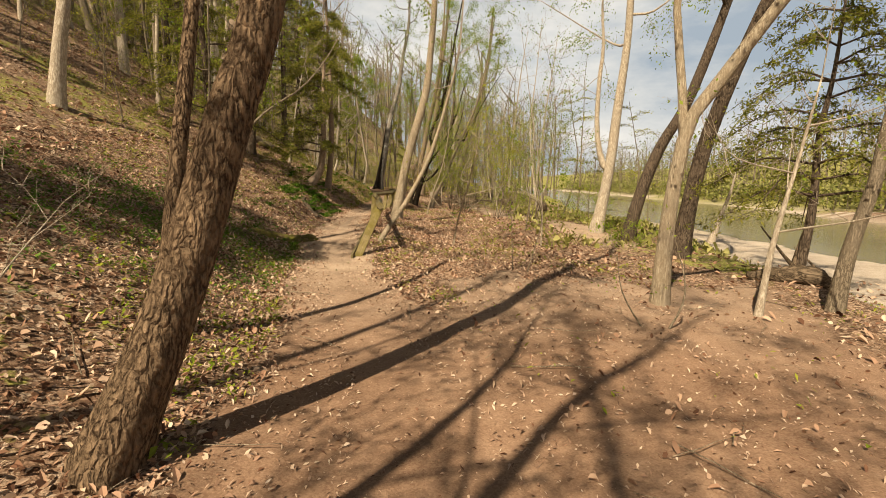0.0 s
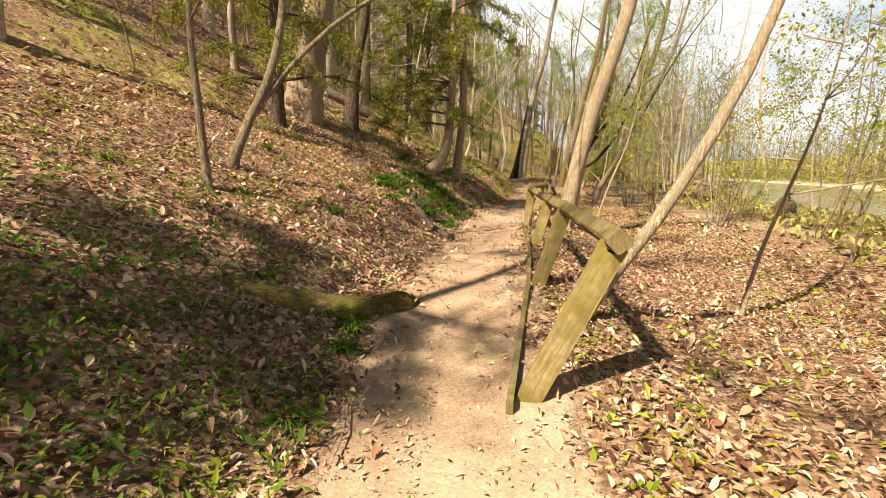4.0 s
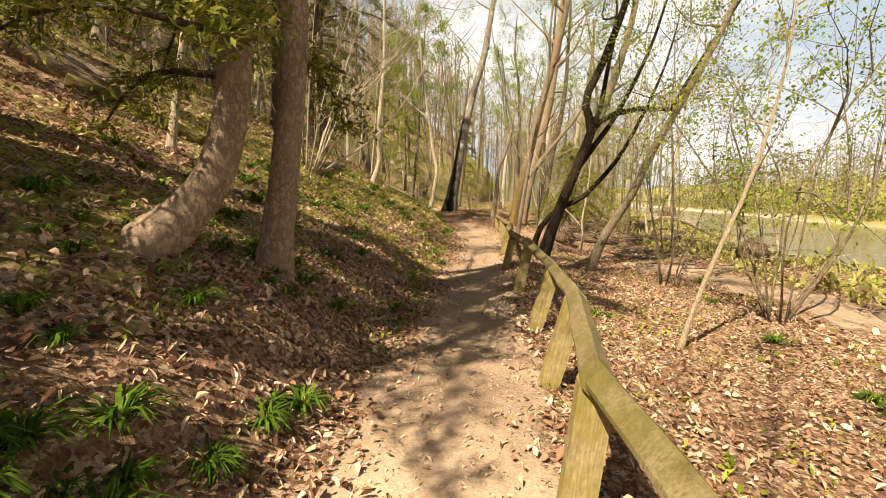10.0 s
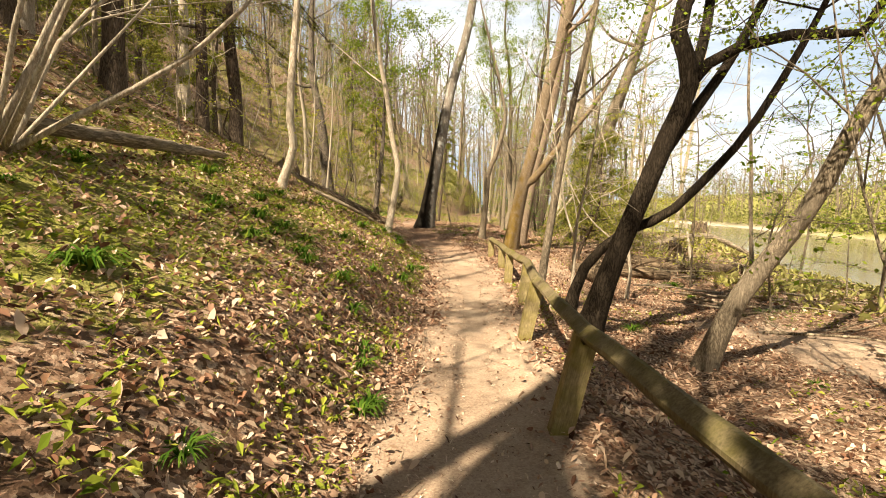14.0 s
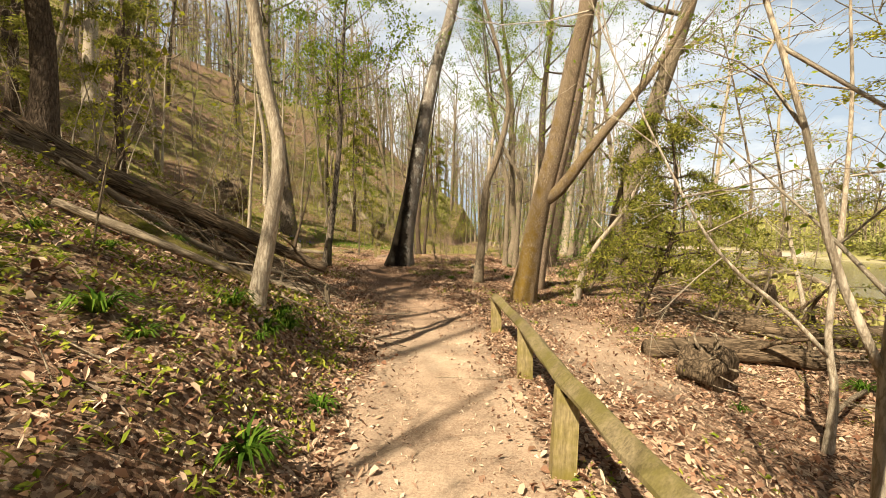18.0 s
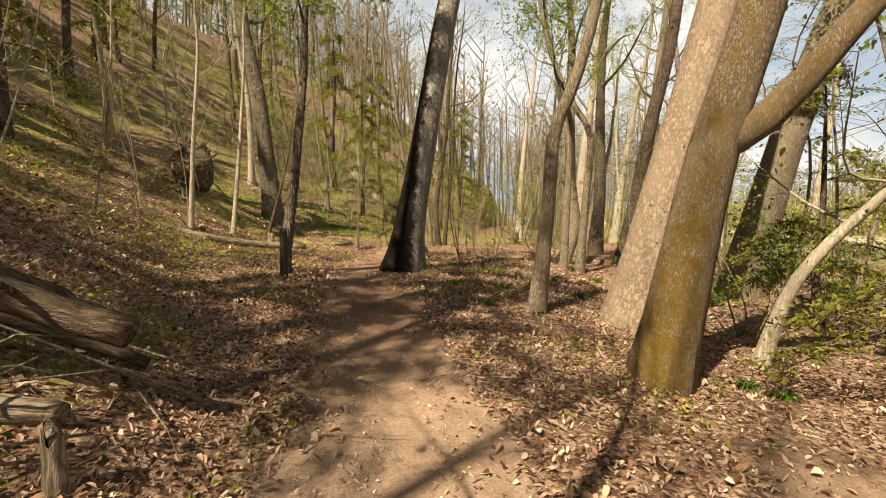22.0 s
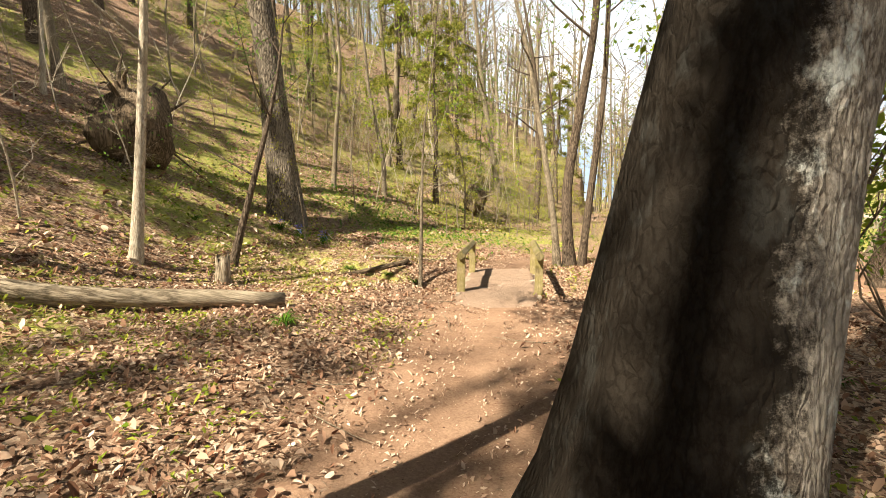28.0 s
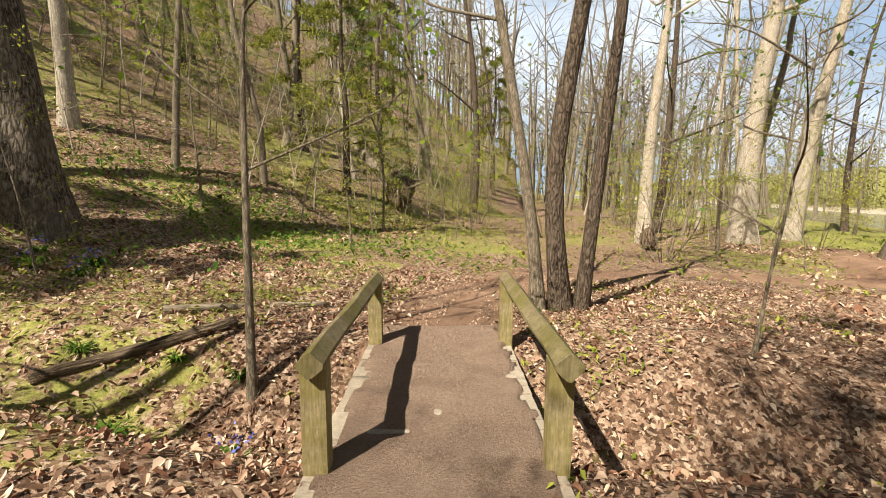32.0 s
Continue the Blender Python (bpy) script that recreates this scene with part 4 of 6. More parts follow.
tree("tree", "stout pale trunk behind the fallen tree", -20.77, 47.75, [(-0.00, -0.00, 2.79), (0.01, 0.01, 4.74)], 0.365, "pale", limbs=8, leaves=700, leaf="green", seed=74, first=0.4)
tree("tree", "slim pale sapling with arching branches below the fence", -.1, 33.4, [(.06, .02, .6), (.0, .05, 1.2), (.12, .1, 2.2), (.18, .12, 3.4)], .042, "pale", height=5.0, limbs=3, leaves=400, leaf_size=.09, seed=75, first=.45, forks=((.9, [(-.35, .1, 1.35), (-.8, .2, 1.75), (-1.2, .25, 2.3)]),))
tree("tree", "thin pale stem leaning beside the lower path", -.75, 22.05, [(.22, 0, .9), (.68, .05, 2.3), (.9, .1, 3.5)], .036, "tan", height=4.6, limbs=4, leaves=500, leaf="yellow", leaf_size=.08, seed=76, first=.45)
tree("tree", "slim tan trunk leaning steeply out from behind the fence", -1.42, 10.42, [(.3, .09, .5), (.62, .19, 1.0), (1.12, .33, 2.05), (1.5, .42, 3.4)], .062, "tan", height=6.0, limbs=5, leaves=500, leaf_size=.09, seed=77, first=.5, flare=.25)
tree("sapling", "thin sapling with bright yellow-green leaves below the fence", .33, 12.1, [(.12, 0, .8), (.42, .05, 1.9)], .026, "tan", height=3.4, limbs=7, leaves=420, leaf="yellow", leaf_size=.09, seed=78, first=.12, spread=.7, category="sapling")
tree("tree", "furrowed dark brown trunk leaning over the leaf litter beside the path", -1.79, 2.25, [(.27, .22, .81), (.54, .43, 1.89), (.71, .57, 2.56)], .15, "rough", limbs=8, leaves=900, seed=5, first=.42)
tree("tree", "pale grey tree leaning over the fence towards the river", -1.72, 17.15, [(.36, -.03, 2.2), (.98, -.07, 4.5)], .19, "tan", limbs=8, leaves=700, seed=8, first=.5)
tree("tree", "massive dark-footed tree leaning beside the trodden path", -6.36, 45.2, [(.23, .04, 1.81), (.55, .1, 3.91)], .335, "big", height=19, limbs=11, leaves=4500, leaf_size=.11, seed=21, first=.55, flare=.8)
tree("tree", "dark many-limbed tree leaning towards the river behind the fence", -1.8, 29.65, [(.23, -.09, .99), (.55, -.15, 2.0), (.85, -.2, 2.9), (1.1, -.24, 3.7), (.9, -.2, 4.5), (1.25, -.25, 5.4)], .165, "black", limbs=9, leaves=6500, leaf_size=.1, seed=33, first=.5,
     forks=((3.6, [(1.5, -.3, 4.06), (2.38, -.45, 4.25), (3.0, -.55, 4.2), (3.2, -.6, 4.6), (3.5, -.65, 5.2)]), (2.4, [(1.1, -.1, 3.1), (1.7, 0, 4.0), (2.2, .1, 5.0)]), (3.4, [(1.35, 0, 4.4), (1.5, .2, 5.4)])))
tree("tree", "dark slanting stem crossing the leaning tree behind the fence", -2.08, 29.97, [(.17, -.05, .79), (.65, -.2, 1.4), (1.25, -.38, 1.73), (1.71, -.52, 2.27), (2.12, -.64, 2.85)], .095, "black", height=5.5, limbs=5, leaves=500, leaf_size=.09, seed=34, first=.6)
tree("tree", "slanting pale-grey tree on the river flat", 2.4, 70.6, [(.8, -.3, 4.5), (1.3, -.5, 7.5)], .22, "grey", limbs=8, leaves=800, seed=41)
tree("tree", "tall mottled tree on the river flat", 4.0, 69.1, [(.35, -.15, 4.6), (.75, -.35, 8)], .32, "pale", height=17, limbs=9, leaves=900, seed=42, first=.5)
tree("tree", "brown forked tree behind the start of the clearing", -2.9, -2.6, [(.3, .1, 1.5), (.5, .2, 3.0)], .12, "rough", limbs=10, leaves=4000, leaf_size=.1, seed=61, first=.3, forks=((1.8, [(.2, .8, 3.2), (.6, 1.3, 4.6)]),))
# the next three stand out of view, added to cast dappled shade
tree("tree", "grey unseen tree added on the bank to dapple the path", -7.2, 3.0, [(.2, .2, 2.0)], .14, "grey", height=11, limbs=11, leaves=5200, leaf_size=.11, seed=64, first=.35)
tree("tree", "slim unseen tree added behind the clearing for its shade", -.6, -4.0, [(.1, .1, 2.0)], .08, "grey", limbs=8, leaves=2500, leaf_size=.1, seed=62, first=.3)
tree("tree", "grey unseen tree added on the bank behind for its shade", -4.6, -1.2, [(.2, 0, 2.0)], .1, "grey", limbs=9, leaves=3500, leaf_size=.1, seed=63, first=.35)


# ---- fence, bridge, logs ----
def prism(profile, half, jitter=0.0, rng=None):
    """A block: a profile in x and z, drawn out along y."""
    n = len(profile)
    v = [(x, -half, z) for x, z in profile] + [(x, half, z) for x, z in profile]
    v = np.array(v, float)
    if jitter:
        v += rng.normal(size=v.shape) * jitter
    return v, [list(range(n)), list(range(n, 2 * n))[::-1]] + [[i, n + i, n + (i + 1) % n, (i + 1) % n] for i in range(n)]


def notched_post(parent, at, lean, high, wide, thick, rng, turn=0.0, name="post"):
    """A square post with a V cut in its head; the cut faces along the rail."""
    c = 0.012
    p = [(-wide / 2 + c, -.3), (wide / 2 - c, -.3), (wide / 2, -.29), (wide / 2, high - c), (wide / 2 - c, high), (wide * .12, high - wide * .36), (-wide * .12, high - wide * .36), (-wide / 2 + c, high), (-wide / 2, high - c), (-wide / 2, -.29)]
    v, f = prism(p, thick / 2, 0.003, rng)
    s = Shape()
    s.add(v, f)
    ob = part(name, s, TIMBER_POST, parent, flat=True)
    ob.matrix_basis = Matrix.Translation(at) @ pose(0, 0, 0, 0, lean, turn)
    return ob


def rail(parent, a, b, size, rng, name="rail"):
    """A square rail lying on its edge, with worn corners."""
    a, b = np.array(a), np.array(b)
    way = (b - a) / np.linalg.norm(b - a)
    side = np.cross(way, (0, 0, 1.0))
    side /= np.linalg.norm(side)
    up = np.cross(side, way)
    h, c = size * 0.707, size * 0.1
    prof = [(c, h - c), (h - c, c), (h - c, -c), (c, -h + c), (-c, -h + c), (-h + c, -c), (-h + c, c), (-c, h - c)]
    n = 9
    rings = []
    for k in range(n):
        o = a + (b - a) * k / (n - 1) + up * 0.006 * math.sin(k * 1.3)
        w = 1 + rng.normal() * 0.018
        rings.append([o + side * (x * w + rng.normal() * .0025) + up * (z * w + rng.normal() * .0025) for x, z in prof])
    i, k = np.meshgrid(np.arange(8), np.arange(n - 1))
    j = (i + 1) % 8
    s = Shape()
    s.add(np.array(rings).reshape(-1, 3), np.stack([k * 8 + i, (k + 1) * 8 + i, (k + 1) * 8 + j, k * 8 + j], -1).reshape(-1, 4))
    s.f += [np.array([np.arange(8)]), np.array([np.arange(8)[::-1] + 8 * (n - 1)])]
    return part(name, s, TIMBER, parent, flat=True)


POSTS = [(-1.72, 9.3, 1.12, 23), (-1.84, 11.4, .84, 16), (-2.08, 13.78, .72, 14), (-2.42, 15.85, .78, 3), (-2.66, 18.22, .74, 5), (-2.6, 19.88, .76, 13), (-2.6, 21.53, .74, 14),
         (-2.72, 23.6, .78, 10), (-2.92, 25.75, .72, 11), (-2.98, 27.95, .7, 10), (-2.82, 29.9, .66, 4), (-2.97, 31.7, .58, 2), (-3.03, 33.5, .5, -1), (-3.24, 35.6, .5, -2)]
rng = np.random.default_rng(4)
fence = thing("fence", (-2.4, 22.0, .18), "low weathered timber fence with diagonal rails along the path", "fence")
heads = []
for x, y, high, lean in POSTS:
    z = float(ground_z(x, y))
    notched_post(fence, Vector((x + 2.4, y - 22.0, z - .18)), lean, high, .155, .115, rng)
    heads.append(np.array((x + 2.4 + math.sin(radians(lean)) * high, y - 22.0, z - .18 + math.cos(radians(lean)) * high + .02)))
for a, b in zip(heads, heads[1:]):
    w = (b - a) / np.linalg.norm(b - a)
    rail(fence, a - w * .1, b + w * .02, .115, rng)

edging = thing("path_edging", (-1.95, 11.6, .05), "long weathered boards set on edge along the path", "edging board")
for ya, yb in ((9.1, 11.45), (11.5, 13.9), (13.95, 16.2)):
    a, b = (np.array((float(np.interp(y, [p[1] for p in POSTS], [p[0] for p in POSTS])) - .1 + 1.95, y - 11.6, 0)) for y in (ya, yb))
    za, zb = float(ground_z(a[0] - 1.95, ya)) - .05, float(ground_z(b[0] - 1.95, yb)) - .05
    s = Shape()
    v = [(a[0] + dx, a[1], za + dz) for dx in (-.022, .022) for dz in (-.14, .09)] + [(b[0] + dx, b[1], zb + dz) for dx in (-.022, .022) for dz in (-.14, .08)]
    s.add(v, [[0, 1, 3, 2], [4, 6, 7, 5], [0, 4, 5, 1], [2, 3, 7, 6], [1, 5, 7, 3], [0, 2, 6, 4]])
    part("board", s, TIMBER, edging, flat=True)

bridge = thing("footbridge", (-8.06, 51.7, .5), "small plank footbridge with square posts and notched handrails", "footbridge", turn=8.2)
rng = np.random.default_rng(9)
for i in range(19):
    s = Shape()
    w, t = .062, rng.normal() * .004
    v, f = prism([(-.69 + rng.normal() * .012, -.045), (.69 + rng.normal() * .012, -.045), (.69, -.004), (.685, .002), (-.685, .002), (-.69, -.004)], w - .004, .0015, rng)
    s.add(v + np.array((0, -1.17 + i * .13, .055 + t)), f)
    part("deck_board", s, DECK, bridge, flat=True)
for x in (-.52, .52):
    s = Shape()
    v, f = prism([(x - .06, -.2), (x + .06, -.2), (x + .06, .008), (x - .06, .008)], 1.35)
    s.add(v, f)
    part("beam", s, TIMBER, bridge, flat=True)
bheads = []
for x, y, high in ((-.62, -1.0, .66), (-.62, 1.02, .66), (.64, -.98, .68), (.64, 1.04, .68)):
    notched_post(bridge, Vector((x, y, 0)), 0, high, .125, .115, rng)
    bheads.append(np.array((x, y, high + .015)))
rail(bridge, bheads[0] + np.array((0, -.12, 0)), bheads[1] + np.array((0, .1, 0)), .11, rng)
rail(bridge, bheads[2] + np.array((.0, -.2, 0)), bheads[3] + np.array((0, .1, 0)), .11, rng)

log("fallen_tree", "long dark fallen trunk propped on the slope", [(-6.5, 37.4), (-7.7, 36.8), (-9.0, 35.8), (-10.7, 34.4), (-12.6, 33.0)], [.095, .12, .14, .16, .17], "rot", 3, stubs=6, lift=[.48, .56, .4, -.2, -.2])
log("fallen_tree", "thin weathered fallen trunk crossing the heap of dead wood", [(-6.7, 35.85), (-7.8, 36.3), (-9.2, 36.9)], [.05, .07, .08], "rot", 5, stubs=4, lift=[.08, .25, .1])
log("fallen_tree", "bent dark fallen stem lying over the heap of dead wood", [(-6.9, 38.0), (-8.2, 37.2), (-9.6, 36.9), (-11.5, 35.8)], [.05, .08, .1, .12], "rot", 41, stubs=5, lift=[.05, .2, .12, .0])
log("fallen_branch", "crooked dead branch arching over fallen trunks", [(-6.9, 36.9), (-7.8, 35.4), (-8.6, 33.9)], [.03, .04, .045], "dead", 44, stubs=7, lift=[.15, .35, .2])
log("log", "pale barkless log on the leaf litter below the slope", [(-6.1, 35.5), (-7.1, 35.65), (-8.2, 35.8)], [.075, .09, .1], "dead", 6, stubs=2, lift=[.03, .06, .0])
log("log", "pale broken branch at the foot of a young beech", [(-6.15, 33.35), (-6.7, 32.9), (-7.4, 32.6)], [.035, .045, .04], "dead", 7, lift=[.1, .12, .05])
log("log", "mossy rotten log under a young beech", [(-5.9, 33.8), (-6.6, 33.5), (-7.6, 33.3)], [.07, .08, .07], "moss_log", 27)
log("log", "pale fallen pole on the green slope", [(-7.2, 25.9), (-7.6, 28.0), (-8.1, 30.3)], [.07, .08, .06], "dead", 8, lift=[.12, .08, .05])
log("log", "long sunlit fallen trunk on the forest floor", [(-14.9, 44.6), (-12.6, 46.0), (-10.2, 48.2)], [.16, .13, .09], "dead", 10, lift=[-.5, -.1, .03])
log("log", "sawn thick log end lying in brown leaves", [(-7.45, 38.4), (-8.3, 37.9), (-9.3, 37.6)], [.12, .14, .15], "rot", 12)
log("log", "short weathered log among dead branches", [(-6.6, 37.0), (-7.6, 36.4)], [.075, .09], "dead", 13)
log("log", "mossy log edging the path", [(-4.15, 9.35), (-3.75, 9.72), (-3.35, 10.12), (-3.05, 10.4), (-2.98, 10.48)], [.06, .13, .17, .16, .11], "moss_log", 14, sink=1.0, sides=20, stubs=1)
log("log", "curved dark branch lying on the leafy bank", [(-3.4, 13.6), (-3.69, 14.0), (-4.04, 14.29), (-4.3, 14.48), (-4.5, 14.68), (-4.6, 15.05), (-4.7, 15.5)], [.06, .06, .055, .055, .055, .05, .03], "dark", 15, stubs=2)
log("log", "short plank-like log in the leaf litter", [(-3.73, 45.8), (-3.7, 44.7)], [.07, .08], "dead", 16)
log("log", "weathered fallen log on the upper slope", [(-9.9, 20.8), (-8.3, 22.3)], [.2, .17], "dead", 17, stubs=2)
log("log", "mossy log lying across the grassy slope", [(-8.6, 21.5), (-7.5, 22.6)], [.1, .11], "moss_log", 18)
log("log", "bleached driftwood trunk on the river edge", [(4.0, 43.8), (7.5, 45.8), (10.5, 46.2)], [.12, .14, .1], "dead", 19, stubs=3)
log("log", "pale driftwood pole by the water", [(5.0, 46.2), (8.5, 47.6)], [.07, .08], "dead", 20)
log("log", "rotten hollow log lying below the fence", [(-.9, 36.0), (.4, 36.3), (1.9, 36.0)], [.14, .19, .15], "rot", 46, stubs=3)
log("log", "grey driftwood log among river debris", [(1.6, 38.6), (3.2, 38.0), (5.2, 38.6)], [.2, .22, .16], "rot", 21, stubs=4)
log("log", "dark driftwood heap on the gravel edge", [(5.9, 8.5), (6.7, 8.1), (7.6, 8.3)], [.1, .2, .12], "rot", 22, stubs=4)
log("log", "fallen trunk leaning down the far wooded slope", [(-20.0, 79), (-15.0, 72), (-12.2, 67)], [.35, .3, .2], "dead", 23, stubs=3)
log("log", "thin fallen branch by the ditch", [(-11.1, 52.6), (-9.8, 53.8)], [.05, .04], "dead", 24)
log("log", "fallen branch crossing the ditch side", [(-11.4, 51.5), (-10.2, 52.5)], [.05, .06], "rot", 25)


def root_plate(name, label, x, y, wide, high, seed, kind="rot", turn=0.0, category="root plate"):
    """The torn-up roots of a fallen tree: a lumpy disc of soil and roots."""
    rng = np.random.default_rng(seed)
    root = thing(name, (x, y, float(ground_z(x, y))), label, category, turn=turn)
    s = Shape()
    line = [np.array((k * wide * .12 - wide * .3, 0, high * .42)) for k in range(6)]
    tube(s, spline(line, 9), high * np.array([.12, .3, .42, .47, .5, .44, .4, .28, .1]), 22, .42, seed)
    part("soil", s, BARK["rot"], root)
    for i in range(20):
        a = rng.uniform(0, 2 * math.pi)
        d = np.array((rng.normal() * .3, math.cos(a), math.sin(a)))
        p = np.array((0, 0, high * .42))
        s = Shape()
        tube(s, spline([p + d * high * .3, p + d * high * .55 + rng.normal(size=3) * .06, p + d * high * rng.uniform(.6, 1.0) + rng.normal(size=3) * .16], 7), high * rng.uniform(.02, .06) * np.linspace(1, .2, 7), 6)
        part("root", s, BARK[kind], root)
    return root


root_plate("root_plate", "torn-up roots and earth of a fallen tree by the river", 5.4, 24.6, 1.0, .8, 1, "dead")
root_plate("root_plate", "dark upturned roots on the wooded slope", -16.2, 51.3, 2.4, 1.8, 2)
root_plate("root_plate", "tangled dark driftwood roots at the river edge", 4.4, 30.6, 1.4, .8, 3, "dead", 60)
root_plate("root_plate", "hollow eroded root mass in the bank below the path", -.45, 35.0, 1.5, .6, 4, "dead", 20)
root_plate("root_plate", "reddish upturned roots at the foot of the far slope", -12.0, 66.5, 1.8, 1.6, 5, "dead", 40)
root_plate("root_plate", "broken root stump by the side path", -3.3, 63.2, .8, .7, 6, "rot", 10)


def stump(label, x, y, high, radius, kind, seed, name="stump"):
    """A broken stump with a ragged head."""
    rng = np.random.default_rng(seed)
    root = thing(name, (x, y, float(ground_z(x, y))), label, "stump")
    s = Shape()
    n = 14
    tube(s, [(0, 0, -.1), (0, 0, high * .15), (rng.normal() * .01, 0, high * .5), (0, rng.normal() * .01, high * .8)], radius * np.array([1.25, 1.05, .95, .9]), n, .08, seed, cap=False)
    v = s.v[0]
    v[-n:, 2] += rng.uniform(-.12, .25, n) * high
    s.f.append(np.array([np.arange(len(v) - n, len(v))]))
    part("trunk", s, BARK[kind], root)
    return root


stump("small splintered pale stump in sunny leaf litter", -11.65, 48.75, .45, .11, "dead", 1)
stump("square-cut black stump among river debris", 4.4, 41.9, .62, .28, "rot", 3)
stump("broken black stump at the water's edge", 7.6, 46.9, .8, .4, "rot", 4)
stump("small broken snag near dead wood", -6.2, 36.6, .35, .05, "dead", 5)

marker = thing("marker_post", (-8.36, 43.15, float(ground_z(-8.36, 43.15))), "charred short wooden marker post beside the path", "post")
s = Shape()
tube(s, [(0, 0, -.2), (0, 0, 0), (.005, 0, .5), (0, 0, .88), (0, 0, .97)], [.075, .075, .07, .072, .06], 10, .06, 3)
part("post", s, CHAR, marker)


# trodden earth lying over both ends of the footbridge
EARTH, en, el = shader("trodden_earth")
eat = en.new("ShaderNodeTexCoord").outputs["Object"]
finish(EARTH, en, el, blend(en, el, .5, ramp(en, el, noise_tex(en, el, eat, 3, 8, .7), (.3, (.24, .145, .1)), (.7, (.44, .30, .215))), ramp(en, el, noise_tex(en, el, eat, 60, 5, .8), (.35, (.09, .056, .038)), (.7, (.40, .30, .225)))), .95, noise_tex(en, el, eat, 45, 6, .8), .03, 1.0, .1)
for ya, yb, seed in ((-2.15, 2.0, 1),):
    rng = np.random.default_rng(seed)
    n, m = 34, 80
    u, w = np.meshgrid(np.linspace(-.66, .66, n), np.linspace(ya, yb, m))
    e0 = (.66 - abs(u)) / .14 + .42 * bumps(u * 3, w * 3, .45, seed) + .2 * bumps(u * 3, w * 3, .16, seed + 7)
    h = .062 + .018 * bumps(u, w, .2, seed + 3) - .16 * (1 - smooth(0, .6, w - ya)) - .16 * (1 - smooth(0, .5, yb - w))
    h = np.where(e0 < .18, -.06, h + .012)
    s = Shape()
    k = np.arange(n * m).reshape(m, n)
    s.add(np.stack([u, w, h], -1).reshape(-1, 3), np.stack([k[:-1, :-1], k[:-1, 1:], k[1:, 1:], k[1:, :-1]], -1).reshape(-1, 4))
    part("trodden_soil", s, EARTH, bridge, "reddish trodden earth spread over the deck boards")


# ---- hemlocks, shrubs ----
def hemlock(label, x, y, spine, radius, top, seed, low=1.4, wide=2.6, boughs=34, kind="dark", name="hemlock_tree", fine=3, blade=.085):
    """An evergreen with drooping, feathery boughs."""
    rng = np.random.default_rng(seed)
    root = thing(name, (x, y, float(ground_z(x, y))), label, "evergreen tree", "woodland trees")
    pts = [np.array((0, 0, -.25)), np.zeros(3)] + [np.array(p, float) for p in spine]
    while pts[-1][2] < top:
        pts.append(pts[-1] + np.array((rng.normal() * .06, rng.normal() * .06, 1.2)))
    line = spline(pts, 26)
    s = Shape()
    tube(s, line, radius * (1 - .85 * np.clip(line[:, 2] / top, 0, 1)), 14, .06, seed, flare=.4 * np.exp(-np.clip(line[:, 2], 0, None) / .25))
    part("trunk", s, BARK[kind], root)
    wood, needles = Shape(), Shape()
    for i in range(boughs):
        h = low + (top - low) * (i / boughs) ** 1.1
        k = int(np.argmin(abs(line[:, 2] - h)))
        a = i * 2.4 + rng.random()
        long = wide * (1 - .75 * (h - low) / (top - low)) * rng.uniform(.65, 1.1)
        d = np.array((math.cos(a), math.sin(a), 0))
        while h < 3.6 and long > .5 and abs(x + line[k][0] + d[0] * long - float(np.interp(y + line[k][1] + d[1] * long, ROUTE_Y, ROUTE_X))) < 1.3:
            long *= .85
        if long < .9 and h < 3.6:
            continue
        q = spline([line[k], line[k] + d * long * .5 + np.array((0, 0, .1)), line[k] + d * long + np.array((0, 0, -.28 * long))], 8)
        tube(wood, q, .022 * np.linspace(1, .2, 8) * (.6 + long / 3), 4, cap=False)
        for j in range(2, 8):
            for side in (-1, 1):
                for _ in range(fine):
                    w = d * rng.uniform(.3, .9) + np.cross(d, (0, 0, 1)) * side * rng.uniform(.4, 1) + np.array((0, 0, rng.uniform(-.45, .0)))
                    w /= np.linalg.norm(w)
                    m = rng.uniform(.22, .5) * (.6 + .5 * long / wide)
                    o = q[j] + rng.normal(size=3) * .05
                    if _ % 2 == 0:
                        tube(wood, [o, o + w * m + np.array((0, 0, -.04))], [.005, .002], 3, cap=False)
                    c = o + w * np.linspace(.05, 1, 11)[:, None] * m + rng.normal(size=(11, 3)) * .028
                    leaf_blades(needles, c, blade, rng, .5, .3)
    tagged(part("boughwork", wood, BARK["dark"], root), kind="stuff")
    tagged(part("needles", needles, LEAF["hemlock"], root, flat=True), kind="stuff")
    return root


hemlock("evergreen with a trunk bent like an elbow above the path", -5.58, 19.17, [(.1, .12, .12), (.3, .34, .5), (.4, .46, 1.05), (.44, .5, 1.8)], .15, 7.0, 1, 1.3, 3.0, 44, "beech", fine=7)
hemlock("dark hemlock with drooping feathery boughs on the slope", -7.7, 15.1, [(.05, 0, 1.5)], .14, 8, 2, .9, 2.9, 36, fine=7)
hemlock("feathery hemlock on the shady upper slope", -15.5, 13.0, [(0, .05, 1.5)], .15, 10, 4, 1.2, 2.6, 34)
hemlock("feathery hemlock high on the slope", -17.0, 7.5, [(0, .05, 1.5)], .16, 11, 5, .8, 2.8, 34)
# two hemlocks added outside the view to shade the left bank
hemlock("dense unseen hemlock added to shade the bank", -8.0, .8, [(0, .05, 1.5)], .15, 9, 14, 1.0, 3.0, 46, fine=5)
hemlock("dense unseen hemlock added behind the path start for shade", -10.4, -2.2, [(0, .05, 1.5)], .16, 12, 15, 1.0, 3.6, 70, fine=5)
